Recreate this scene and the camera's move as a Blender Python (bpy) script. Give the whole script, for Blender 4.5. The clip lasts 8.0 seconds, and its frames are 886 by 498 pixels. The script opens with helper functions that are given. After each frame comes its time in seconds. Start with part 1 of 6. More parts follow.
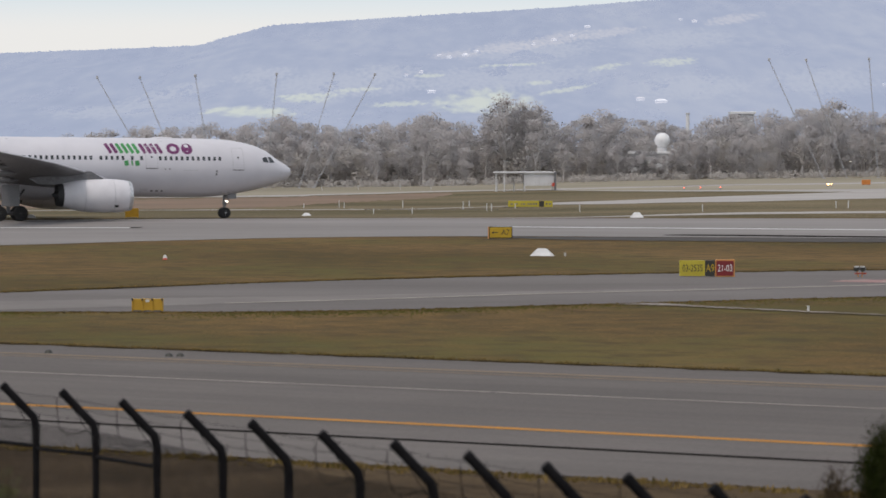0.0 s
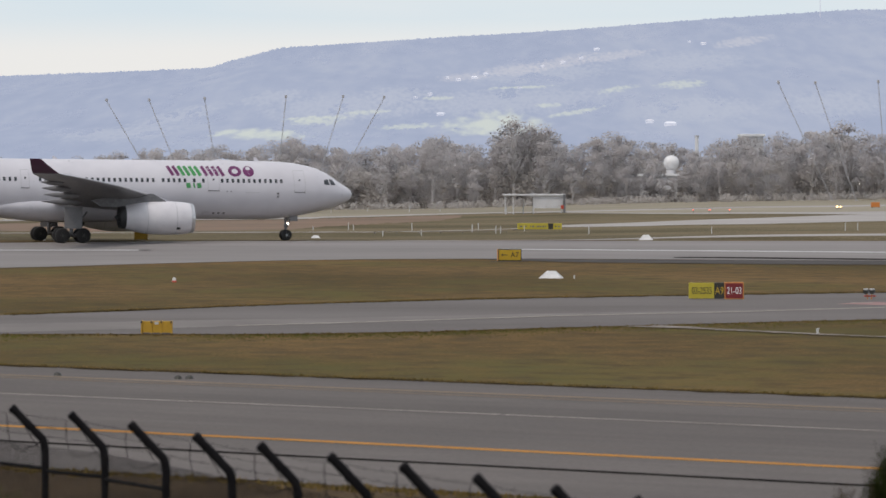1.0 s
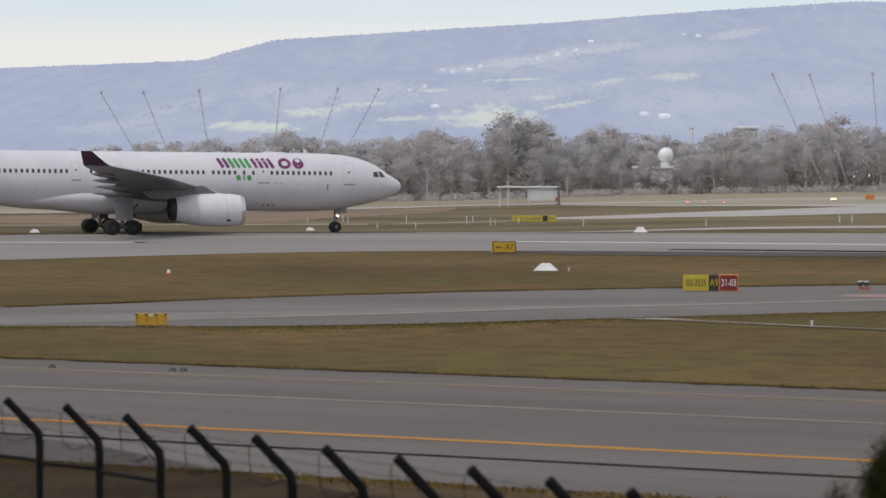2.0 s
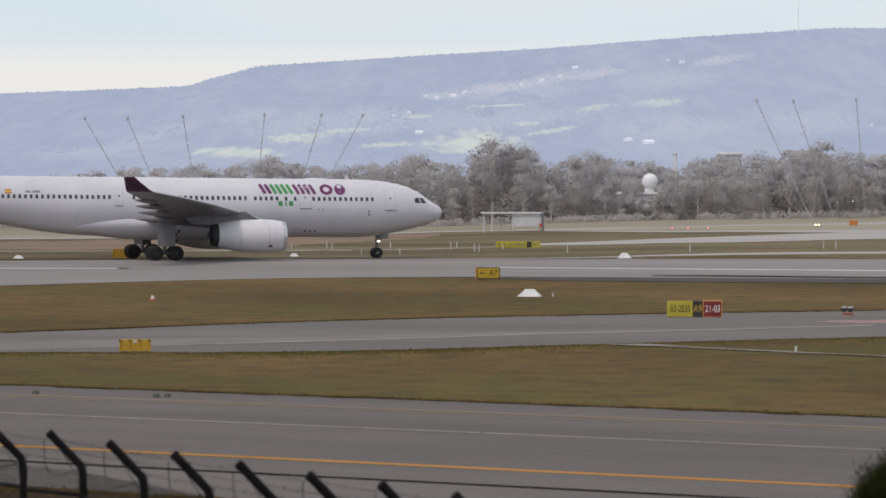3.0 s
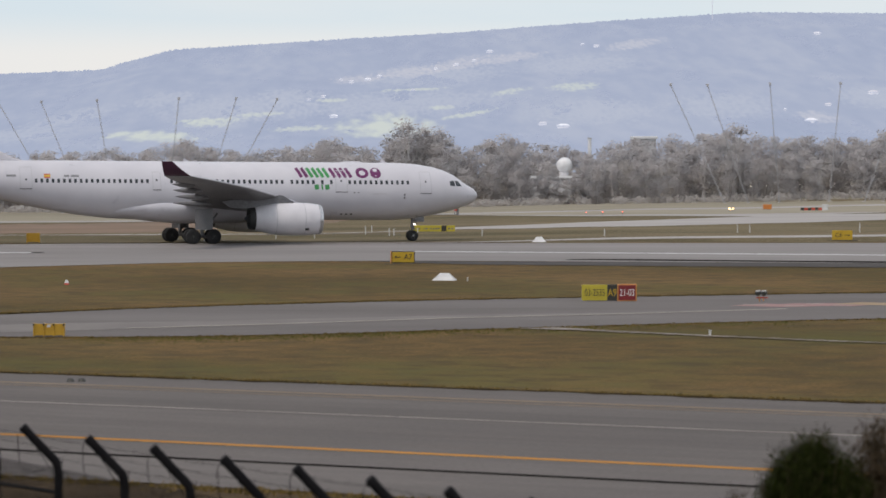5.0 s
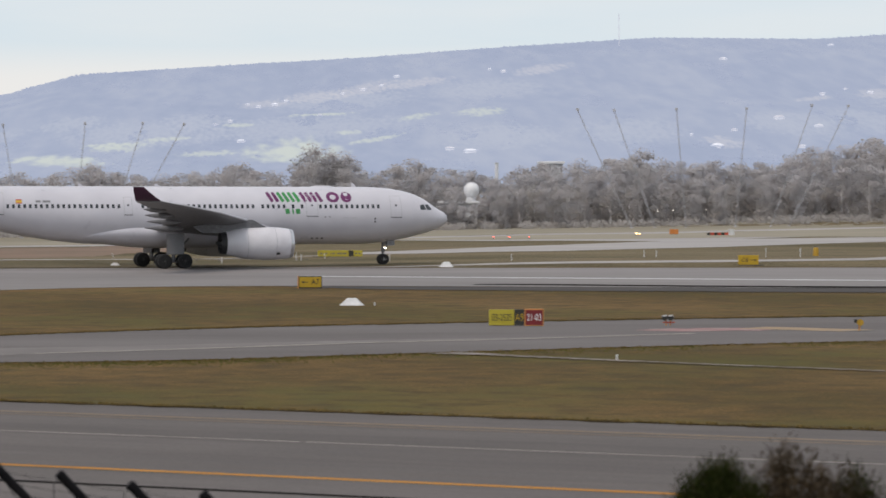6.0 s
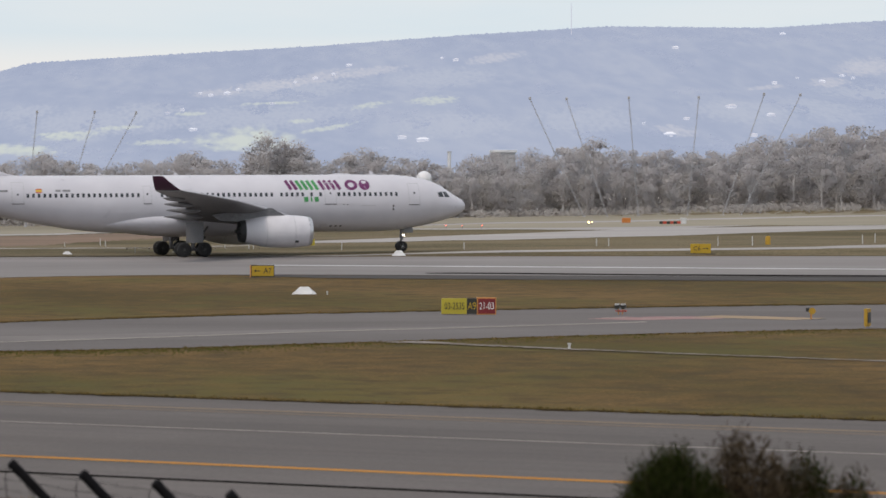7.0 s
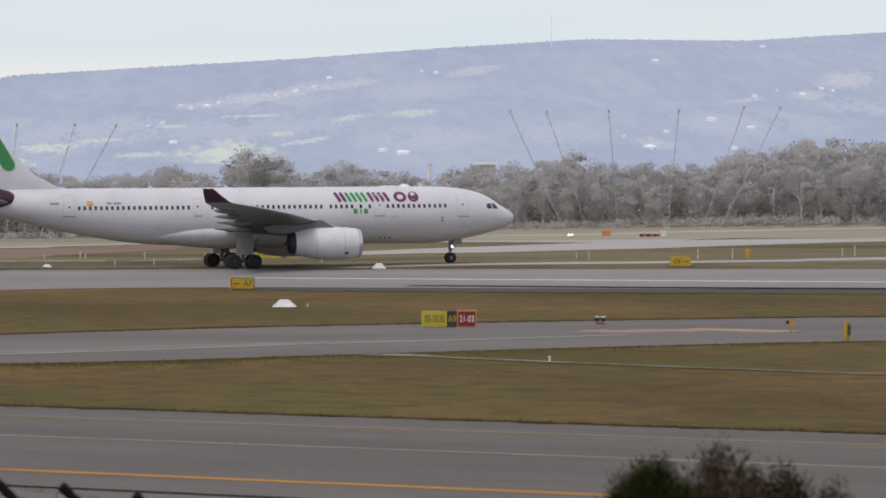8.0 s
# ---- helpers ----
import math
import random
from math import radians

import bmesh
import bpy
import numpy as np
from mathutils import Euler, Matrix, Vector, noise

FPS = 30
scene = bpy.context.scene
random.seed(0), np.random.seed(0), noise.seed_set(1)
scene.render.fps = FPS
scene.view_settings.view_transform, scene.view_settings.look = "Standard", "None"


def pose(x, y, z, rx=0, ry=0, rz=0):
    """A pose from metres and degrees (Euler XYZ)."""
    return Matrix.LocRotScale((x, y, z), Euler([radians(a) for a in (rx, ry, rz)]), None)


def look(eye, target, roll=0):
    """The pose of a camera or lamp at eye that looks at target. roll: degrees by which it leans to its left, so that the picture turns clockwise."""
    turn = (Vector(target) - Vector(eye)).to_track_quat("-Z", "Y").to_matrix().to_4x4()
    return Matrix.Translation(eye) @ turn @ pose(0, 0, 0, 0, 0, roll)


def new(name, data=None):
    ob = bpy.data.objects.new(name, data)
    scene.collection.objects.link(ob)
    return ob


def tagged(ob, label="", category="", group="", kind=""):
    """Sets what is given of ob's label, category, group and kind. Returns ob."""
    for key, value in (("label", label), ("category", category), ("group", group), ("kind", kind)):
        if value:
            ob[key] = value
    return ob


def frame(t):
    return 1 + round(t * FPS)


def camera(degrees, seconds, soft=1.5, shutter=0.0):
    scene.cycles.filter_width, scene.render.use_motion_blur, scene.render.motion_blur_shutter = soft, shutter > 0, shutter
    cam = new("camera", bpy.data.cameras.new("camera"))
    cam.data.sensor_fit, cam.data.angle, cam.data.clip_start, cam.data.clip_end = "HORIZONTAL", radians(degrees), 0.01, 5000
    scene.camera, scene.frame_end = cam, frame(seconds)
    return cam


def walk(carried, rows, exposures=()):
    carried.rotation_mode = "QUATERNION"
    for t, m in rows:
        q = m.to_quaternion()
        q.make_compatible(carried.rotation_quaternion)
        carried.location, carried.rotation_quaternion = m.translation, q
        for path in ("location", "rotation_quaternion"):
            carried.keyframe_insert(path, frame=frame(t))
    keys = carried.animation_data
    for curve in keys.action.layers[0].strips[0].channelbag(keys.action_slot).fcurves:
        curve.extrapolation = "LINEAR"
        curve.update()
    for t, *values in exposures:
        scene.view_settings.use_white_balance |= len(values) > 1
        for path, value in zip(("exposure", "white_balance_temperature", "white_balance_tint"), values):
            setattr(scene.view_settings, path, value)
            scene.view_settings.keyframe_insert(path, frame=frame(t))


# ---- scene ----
cam = camera(14.887, 8.0, soft=1.6, shutter=0.4)
EYE = (0.0, 0.0, 6.57)
cam.data.dof.use_dof, cam.data.dof.focus_distance, cam.data.dof.aperture_fstop = True, 300.0, 2.3


def aim(yaw, pitch):
    """The pose of the camera on its stand, turned right by yaw and up by pitch, in degrees."""
    return pose(*EYE, 90 + pitch, 0, -yaw)


PATH = [
    (0.0, aim(0.0, -1.6611)), (0.5, aim(-0.1886, -1.4719)), (1.0, aim(-0.1546, -1.2819)), (1.5, aim(-0.1983, -1.3546)),
    (1.7, aim(-0.165, -1.47)), (2.8, aim(0.19, -1.04)), (3.0, aim(0.2082, -0.9744)), (3.5, aim(0.4231, -0.8283)),
    (4.0, aim(0.6341, -0.8135)), (4.3, aim(0.8349, -0.844)), (4.5, aim(1.1391, -1.1925)), (4.7, aim(1.3583, -1.3442)),
    (5.8, aim(2.8, -0.80)), (6.0, aim(3.2169, -0.8236)), (6.5, aim(3.8587, -0.9847)), (7.0, aim(4.0188, -1.0142)),
    (7.5, aim(3.975, -1.1164)), (8.0, aim(4.3546, -0.7995)),
]
walk(cam, PATH)

# ---- light ----
scene.view_settings.exposure = 0.08
scene.view_settings.use_white_balance = True
scene.view_settings.white_balance_temperature, scene.view_settings.white_balance_tint = 6850, 14
SUN_EL, SUN_ROT = radians(58), radians(215)
world = bpy.data.worlds.new("sky")
scene.world = world
world.use_nodes = True
wn, wl = world.node_tree.nodes, world.node_tree.links
wn.clear()
w_out, w_bg = wn.new("ShaderNodeOutputWorld"), wn.new("ShaderNodeBackground")
w_sky = wn.new("ShaderNodeTexSky")
w_sky.sky_type, w_sky.sun_disc = "NISHITA", False
w_sky.sun_elevation, w_sky.sun_rotation = SUN_EL, SUN_ROT
w_sky.air_density, w_sky.dust_density = 1.0, 0.4
w_sky.ozone_density = 2.0
w_co, w_map, w_no, w_rp, w_mix = (wn.new(k) for k in ("ShaderNodeTexCoord", "ShaderNodeMapping", "ShaderNodeTexNoise", "ShaderNodeValToRGB", "ShaderNodeMix"))
w_map.inputs["Scale"].default_value = (5.0, 5.0, 30.0)
w_no.inputs["Scale"].default_value, w_no.inputs["Detail"].default_value = 1.6, 5.0
w_rp.color_ramp.elements[0].position, w_rp.color_ramp.elements[1].position = 0.38, 0.62
w_rp.color_ramp.elements[0].color, w_rp.color_ramp.elements[1].color = (0.1, 0.1, 0.1, 1), (1, 1, 1, 1)
w_mix.data_type = "RGBA"
w_mix.inputs[0].default_value = 0.82
w_cloud = wn.new("ShaderNodeMix")
w_cloud.data_type = "RGBA"
w_cloud.inputs[6].default_value, w_cloud.inputs[7].default_value = (4.9, 5.95, 6.85, 1), (6.45, 6.6, 6.8, 1)
wl.new(w_co.outputs["Generated"], w_map.inputs["Vector"])
wl.new(w_map.outputs["Vector"], w_no.inputs["Vector"])
wl.new(w_no.outputs["Fac"], w_rp.inputs["Fac"])
w_xyz, w_low, w_high, w_mul, w_max = (wn.new(k) for k in ("ShaderNodeSeparateXYZ", "ShaderNodeMapRange", "ShaderNodeMapRange", "ShaderNodeMath", "ShaderNodeMath"))
for node, a, b, c, d in ((w_low, 0.034, 0.050, 0.9, 0.0), (w_high, 0.05, 0.30, 0.35, 1.0)):
    node.inputs["From Min"].default_value, node.inputs["From Max"].default_value = a, b
    node.inputs["To Min"].default_value, node.inputs["To Max"].default_value = c, d
    wl.new(w_xyz.outputs["Z"], node.inputs["Value"])
w_low.interpolation_type = "SMOOTHSTEP"
w_mul.operation, w_max.operation = "MULTIPLY", "MAXIMUM"
wl.new(w_co.outputs["Generated"], w_xyz.inputs["Vector"])
wl.new(w_rp.outputs["Color"], w_mul.inputs[0])
wl.new(w_high.outputs["Result"], w_mul.inputs[1])
wl.new(w_mul.outputs[0], w_max.inputs[0])
wl.new(w_low.outputs["Result"], w_max.inputs[1])
wl.new(w_max.outputs[0], w_cloud.inputs[0])
wl.new(w_cloud.outputs[2], w_mix.inputs[7])
wl.new(w_sky.outputs["Color"], w_mix.inputs[6])
wl.new(w_mix.outputs[2], w_bg.inputs["Color"])
w_bg.inputs["Strength"].default_value = 0.12
wl.new(w_bg.outputs["Background"], w_out.inputs["Surface"])

sun_data = bpy.data.lights.new("sun", "SUN")
sun_data.energy, sun_data.angle, sun_data.color = 1.2, radians(12), (1.0, 0.93, 0.84)
sun = new("sun", sun_data)
# the sky's sun stands at rotation SUN_ROT clockwise from +Y
sx, sy, sz = math.sin(SUN_ROT) * math.cos(SUN_EL), math.cos(SUN_ROT) * math.cos(SUN_EL), math.sin(SUN_EL)
sun.matrix_world = look((sx * 100, sy * 100, sz * 100), (0, 0, 0))

# ---- materials ----
MATS = {}


def paint(name, cols, scale=1.0, rough=0.6, bump=0.0, metal=0.0, fine=12.0, stretch=(1, 1, 1), world_space=False,
          glow=None, island=0.0, per_object=0.0, low=0.35, high=0.65, distance=0.02, spec=0.5, through_light=0.0, grain=0.0, turn=0.0):
    """A procedural surface: two colours or three blended by a broad and a fine noise, with relief and uneven gloss."""
    if name in MATS:
        return MATS[name]
    m = bpy.data.materials.new(name)
    MATS[name] = m
    m.use_nodes = True
    n, l = m.node_tree.nodes, m.node_tree.links
    b = n["Principled BSDF"]
    b.inputs["Metallic"].default_value = metal
    b.inputs["Specular IOR Level"].default_value = spec
    if world_space:
        src = n.new("ShaderNodeNewGeometry").outputs["Position"]
    else:
        src = n.new("ShaderNodeTexCoord").outputs["Object"]
    mp = n.new("ShaderNodeMapping")
    mp.inputs["Scale"].default_value = stretch
    if turn:
        vr = n.new("ShaderNodeVectorRotate")
        vr.rotation_type = "Z_AXIS"
        vr.inputs["Angle"].default_value = radians(turn)
        l.new(src, vr.inputs["Vector"])
        src = vr.outputs["Vector"]
    l.new(src, mp.inputs["Vector"])
    a, f = n.new("ShaderNodeTexNoise"), n.new("ShaderNodeTexNoise")
    a.inputs["Scale"].default_value, a.inputs["Detail"].default_value = scale, 4.0
    f.inputs["Scale"].default_value, f.inputs["Detail"].default_value = scale * fine, 6.0
    l.new(mp.outputs["Vector"], a.inputs["Vector"])
    l.new(mp.outputs["Vector"], f.inputs["Vector"])
    mixf = n.new("ShaderNodeMath")
    mixf.operation = "MULTIPLY_ADD"
    mixf.inputs[1].default_value = 0.4
    sc = n.new("ShaderNodeMath")
    sc.operation = "MULTIPLY"
    sc.inputs[1].default_value = 0.6
    l.new(a.outputs["Fac"], sc.inputs[0])
    l.new(f.outputs["Fac"], mixf.inputs[0])
    l.new(sc.outputs[0], mixf.inputs[2])
    fac = mixf.outputs[0]
    if grain:
        gr = n.new("ShaderNodeTexNoise")
        gr.inputs["Scale"].default_value, gr.inputs["Detail"].default_value = scale * fine * 7, 3.0
        l.new(src, gr.inputs["Vector"])
        ga = n.new("ShaderNodeMath")
        ga.operation = "MULTIPLY_ADD"
        ga.inputs[1].default_value = grain
        l.new(gr.outputs["Fac"], ga.inputs[0])
        l.new(fac, ga.inputs[2])
        gs = n.new("ShaderNodeMath")
        gs.operation = "SUBTRACT"
        gs.inputs[1].default_value = grain / 2
        l.new(ga.outputs[0], gs.inputs[0])
        fac = gs.outputs[0]
    if island or per_object:
        add = n.new("ShaderNodeMath")
        add.operation = "MULTIPLY_ADD"
        add.inputs[1].default_value = island or per_object
        rnd = n.new("ShaderNodeNewGeometry").outputs["Random Per Island"] if island else n.new("ShaderNodeObjectInfo").outputs["Random"]
        l.new(rnd, add.inputs[0])
        l.new(fac, add.inputs[2])
        sub = n.new("ShaderNodeMath")
        sub.operation = "SUBTRACT"
        sub.inputs[1].default_value = (island or per_object) / 2
        l.new(add.outputs[0], sub.inputs[0])
        fac = sub.outputs[0]
    rp = n.new("ShaderNodeValToRGB")
    e = rp.color_ramp.elements
    e[0].position, e[1].position = low, high
    e[0].color, e[1].color = (*cols[0], 1), (*cols[-1], 1)
    if len(cols) == 3:
        x = e.new((low + high) / 2)
        x.color = (*cols[1], 1)
    l.new(fac, rp.inputs["Fac"])
    l.new(rp.outputs["Color"], b.inputs["Base Color"])
    rr = n.new("ShaderNodeMapRange")
    rr.inputs["From Min"].default_value, rr.inputs["From Max"].default_value = 0.3, 0.7
    rr.inputs["To Min"].default_value, rr.inputs["To Max"].default_value = max(0.03, rough - 0.08), min(1.0, rough + 0.08)
    l.new(f.outputs["Fac"], rr.inputs["Value"])
    l.new(rr.outputs["Result"], b.inputs["Roughness"])
    if bump:
        bp = n.new("ShaderNodeBump")
        bp.inputs["Strength"].default_value, bp.inputs["Distance"].default_value = bump, distance
        l.new(f.outputs["Fac"], bp.inputs["Height"])
        l.new(bp.outputs["Normal"], b.inputs["Normal"])
    if through_light:
        tr, mx = n.new("ShaderNodeBsdfTranslucent"), n.new("ShaderNodeMixShader")
        mx.inputs[0].default_value = through_light
        l.new(rp.outputs["Color"], tr.inputs["Color"])
        l.new(b.outputs["BSDF"], mx.inputs[1])
        l.new(tr.outputs["BSDF"], mx.inputs[2])
        l.new(mx.outputs["Shader"], n["Material Output"].inputs["Surface"])
    if glow:
        b.inputs["Emission Color"].default_value, b.inputs["Emission Strength"].default_value = (*glow[0], 1), glow[1]
    return m


GRASS = paint("dry_grass", [(0.064, 0.046, 0.012), (0.113, 0.070, 0.023), (0.165, 0.100, 0.038)], 0.06, 0.95, 0.6, fine=15, stretch=(0.7, 0.45, 1), grain=0.55, world_space=True, distance=0.1, spec=0.1, low=0.38, high=0.62)


def green_patches(material, tone, scale, stretch, amount):
    """Mixes ragged greener patches into a ground colour."""
    n, l = material.node_tree.nodes, material.node_tree.links
    b = n["Principled BSDF"]
    old = b.inputs["Base Color"].links[0].from_socket
    mp, no, mr, mx = (n.new(k) for k in ("ShaderNodeMapping", "ShaderNodeTexNoise", "ShaderNodeMapRange", "ShaderNodeMix"))
    mp.inputs["Scale"].default_value = stretch
    mp.inputs["Location"].default_value = (31, 7, 0)
    no.inputs["Scale"].default_value, no.inputs["Detail"].default_value, no.inputs["Roughness"].default_value = scale, 8.0, 0.65
    mr.interpolation_type = "SMOOTHSTEP"
    mr.inputs["From Min"].default_value, mr.inputs["From Max"].default_value, mr.inputs["To Max"].default_value = 0.47, 0.66, amount
    mx.data_type = "RGBA"
    mx.inputs[7].default_value = (*tone, 1)
    l.new(n.new("ShaderNodeNewGeometry").outputs["Position"], mp.inputs["Vector"])
    l.new(mp.outputs["Vector"], no.inputs["Vector"])
    l.new(no.outputs["Fac"], mr.inputs["Value"])
    l.new(mr.outputs["Result"], mx.inputs[0])
    l.new(old, mx.inputs[6])
    l.new(mx.outputs[2], b.inputs["Base Color"])


green_patches(GRASS, (0.090, 0.084, 0.021), 0.10, (0.5, 0.35, 1), 0.65)
green_patches(GRASS, (0.058, 0.039, 0.016), 1.1, (0.4, 0.4, 1), 0.8)
ASPHALT = paint("grey_asphalt", [(0.103, 0.092, 0.087), (0.131, 0.117, 0.110), (0.162, 0.145, 0.137)], 0.12, 0.9, 0.3, fine=9, stretch=(0.16, 1, 1), world_space=True, spec=0.08, turn=-149, grain=0.3)
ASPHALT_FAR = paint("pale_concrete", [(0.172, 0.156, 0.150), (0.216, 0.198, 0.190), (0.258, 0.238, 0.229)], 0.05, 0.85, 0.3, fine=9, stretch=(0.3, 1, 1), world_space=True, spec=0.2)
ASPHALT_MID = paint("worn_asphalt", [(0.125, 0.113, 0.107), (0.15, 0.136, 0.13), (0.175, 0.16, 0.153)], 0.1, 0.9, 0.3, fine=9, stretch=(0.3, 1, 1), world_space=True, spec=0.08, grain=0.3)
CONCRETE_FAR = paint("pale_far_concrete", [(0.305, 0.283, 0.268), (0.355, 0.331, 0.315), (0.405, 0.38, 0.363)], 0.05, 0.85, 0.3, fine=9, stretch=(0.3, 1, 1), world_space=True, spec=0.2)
SHOULDER = paint("dark_asphalt", [(0.060, 0.055, 0.053), (0.095, 0.087, 0.083)], 0.08, 0.9, 0.3, fine=9, stretch=(0.25, 1, 1), world_space=True, spec=0.05)
RUBBER = paint("rubber_streak", [(0.012, 0.011, 0.011), (0.04, 0.037, 0.036)], 0.1, 0.95, world_space=True, spec=0.0)
GRAVEL = paint("pale_gravel", [(0.095, 0.075, 0.05), (0.165, 0.135, 0.105), (0.28, 0.24, 0.21)], 0.3, 0.95, 0.6, world_space=True)
SOIL = paint("red_soil", [(0.135, 0.088, 0.052), (0.215, 0.132, 0.085)], 0.05, 0.95, 0.4, world_space=True)
LINE_WHITE = paint("worn_white_line", [(0.27, 0.24, 0.21), (0.38, 0.345, 0.31)], 0.25, 0.9, world_space=True, spec=0.1)
LINE_PALE = paint("faded_line", [(0.19, 0.145, 0.10), (0.26, 0.195, 0.135)], 0.2, 0.9, world_space=True, spec=0.1)
LINE_RUNWAY = paint("white_runway_line", [(0.42, 0.42, 0.41), (0.60, 0.60, 0.59)], 0.25, 0.7, world_space=True)
LINE_ORANGE = paint("orange_taxi_line", [(0.38, 0.17, 0.035), (0.50, 0.24, 0.055)], 0.3, 0.9, world_space=True, spec=0.1)
LINE_RED = paint("red_ground_paint", [(0.27, 0.17, 0.165), (0.36, 0.225, 0.215)], 0.4, 0.9, world_space=True, spec=0.1)
VERGE = paint("dark_brown_verge", [(0.038, 0.026, 0.014), (0.068, 0.046, 0.026), (0.10, 0.07, 0.04)], 0.3, 0.95, 0.6, world_space=True, distance=0.08, spec=0.05)
LINE_MID = paint("worn_grey_strip", [(0.165, 0.15, 0.142), (0.215, 0.198, 0.186)], 0.2, 0.9, world_space=True, spec=0.1)
SEAM = paint("tar_seam", [(0.012, 0.011, 0.011), (0.03, 0.028, 0.026)], 0.8, 0.95, world_space=True, spec=0.0)

HULL = paint("white_aircraft_paint", [(0.55, 0.54, 0.58), (0.625, 0.613, 0.65)], 0.12, 0.34, fine=4)
# grey darkened for the shadow over the gear doors; marking bars share it
GREY_AND_SHADE = paint("grey_paint_and_shade", [(0.17, 0.17, 0.18), (0.24, 0.24, 0.25)], 0.5, 0.4)
# darkened to put the shade under the wings into the colour
WING_SHADE_GREY = paint("wing_shade_grey_paint", [(0.15, 0.147, 0.152), (0.21, 0.207, 0.212)], 0.4, 0.42, stretch=(1, 0.3, 1))
NACELLE = paint("nacelle_white_paint", [(0.60, 0.585, 0.615), (0.70, 0.685, 0.71)], 0.8, 0.36)
LIP = paint("bare_metal_lip", [(0.50, 0.50, 0.51), (0.65, 0.65, 0.66)], 2.0, 0.3, metal=0.9)
DARK = paint("dark_opening", [(0.012, 0.012, 0.014), (0.03, 0.03, 0.03)], 2.0, 0.6)
CABIN_PANE = paint("cabin_window_pane", [(0.02, 0.025, 0.03), (0.06, 0.065, 0.075)], 3.0, 0.15)
PURPLE = paint("deep_purple_paint", [(0.10, 0.012, 0.075), (0.16, 0.022, 0.12)], 0.6, 0.4)
DEEP_PURPLE = paint("winglet_purple_paint", [(0.035, 0.006, 0.022), (0.06, 0.012, 0.035)], 0.6, 0.4)
GREEN = paint("green_paint", [(0.03, 0.22, 0.06), (0.05, 0.30, 0.09)], 0.6, 0.4)
SEAL = paint("door_seal_grey", [(0.40, 0.40, 0.42), (0.50, 0.50, 0.52)], 2.0, 0.5)
FLAG_RED = paint("flag_red", [(0.45, 0.05, 0.03), (0.55, 0.08, 0.04)], 2.0, 0.5)
FLAG_YELLOW = paint("flag_yellow", [(0.60, 0.38, 0.04), (0.7, 0.46, 0.06)], 2.0, 0.5)
TYRE = paint("black_tyre", [(0.012, 0.012, 0.013), (0.028, 0.027, 0.027)], 2.5, 0.85, 0.2)
RIM = paint("grey_wheel_rim", [(0.30, 0.30, 0.31), (0.46, 0.46, 0.47)], 4.0, 0.45, metal=0.4)
DARK_RIM = paint("dark_wheel_rim", [(0.035, 0.034, 0.034), (0.075, 0.072, 0.070)], 4.0, 0.6, metal=0.2)
STRUT = paint("landing_gear_steel", [(0.10, 0.10, 0.105), (0.20, 0.20, 0.21)], 3.0, 0.5, metal=0.3)
LAMP_GLOW = paint("landing_light_glass", [(0.9, 0.88, 0.8), (1, 1, 0.95)], 3.0, 0.2, glow=((1.0, 0.94, 0.82), 4.0))
RED_GLOW = paint("red_beacon_glass", [(0.6, 0.05, 0.03), (0.7, 0.06, 0.04)], 3.0, 0.3, glow=((1.0, 0.12, 0.07), 4.0))
WARM_GLOW = paint("warm_lamp_glass", [(0.9, 0.7, 0.35), (1, 0.8, 0.4)], 3.0, 0.3, glow=((1.0, 0.62, 0.25), 5.0))

SIGN_YELLOW = paint("sign_yellow_panel", [(0.43, 0.27, 0.012), (0.52, 0.34, 0.02)], 1.5, 0.5)
SIGN_DULL = paint("sign_dull_yellow_panel", [(0.41, 0.33, 0.025), (0.48, 0.40, 0.04)], 1.5, 0.5)
SIGN_BLACK = paint("sign_black_panel", [(0.02, 0.019, 0.015), (0.04, 0.037, 0.03)], 2.0, 0.5)
SIGN_RED = paint("sign_red_panel", [(0.16, 0.010, 0.014), (0.22, 0.016, 0.019)], 2.0, 0.5)
SIGN_ORANGE = paint("sign_orange_frame", [(0.50, 0.21, 0.05), (0.6, 0.27, 0.07)], 2.0, 0.5)
SIGN_WHITE = paint("sign_white_letters", [(0.72, 0.72, 0.70), (0.8, 0.8, 0.78)], 3.0, 0.5)
MARK_WHITE = paint("white_marker_paint", [(0.48, 0.48, 0.48), (0.68, 0.68, 0.68)], 1.5, 0.5, 0.1)
BOX_YELLOW = paint("yellow_box_paint", [(0.38, 0.215, 0.012), (0.50, 0.295, 0.025)], 1.2, 0.55, 0.1)
ORANGE = paint("orange_plastic", [(0.5, 0.16, 0.03), (0.6, 0.22, 0.05)], 2.0, 0.5)
FENCE = paint("black_fence_steel", [(0.006, 0.006, 0.007), (0.015, 0.014, 0.015)], 4.0, 0.85, 0.1, spec=0.1)
# mast grey lightened to put distance haze into the colour
MAST = paint("haze_grey_mast_steel", [(0.36, 0.36, 0.38), (0.46, 0.46, 0.48)], 0.5, 0.6)
SHED_WHITE = paint("white_sheet_metal", [(0.52, 0.52, 0.53), (0.66, 0.66, 0.67)], 0.6, 0.5)
RADOME = paint("radome_shell", [(0.72, 0.72, 0.73), (0.82, 0.82, 0.82)], 1.2, 0.5)
# distance haze put into the pale base colour of bark, leaves and scrub
BARK = paint("haze_pale_gum_bark", [(0.42, 0.40, 0.39), (0.56, 0.53, 0.52)], 2.0, 0.9, 0.5)
LEAF = paint("haze_pale_gum_leaves", [(0.57, 0.545, 0.548), (0.605, 0.58, 0.583), (0.64, 0.612, 0.615)], 0.15, 0.9, island=0.12, low=0.2, high=0.8, spec=0.0, through_light=0.5)
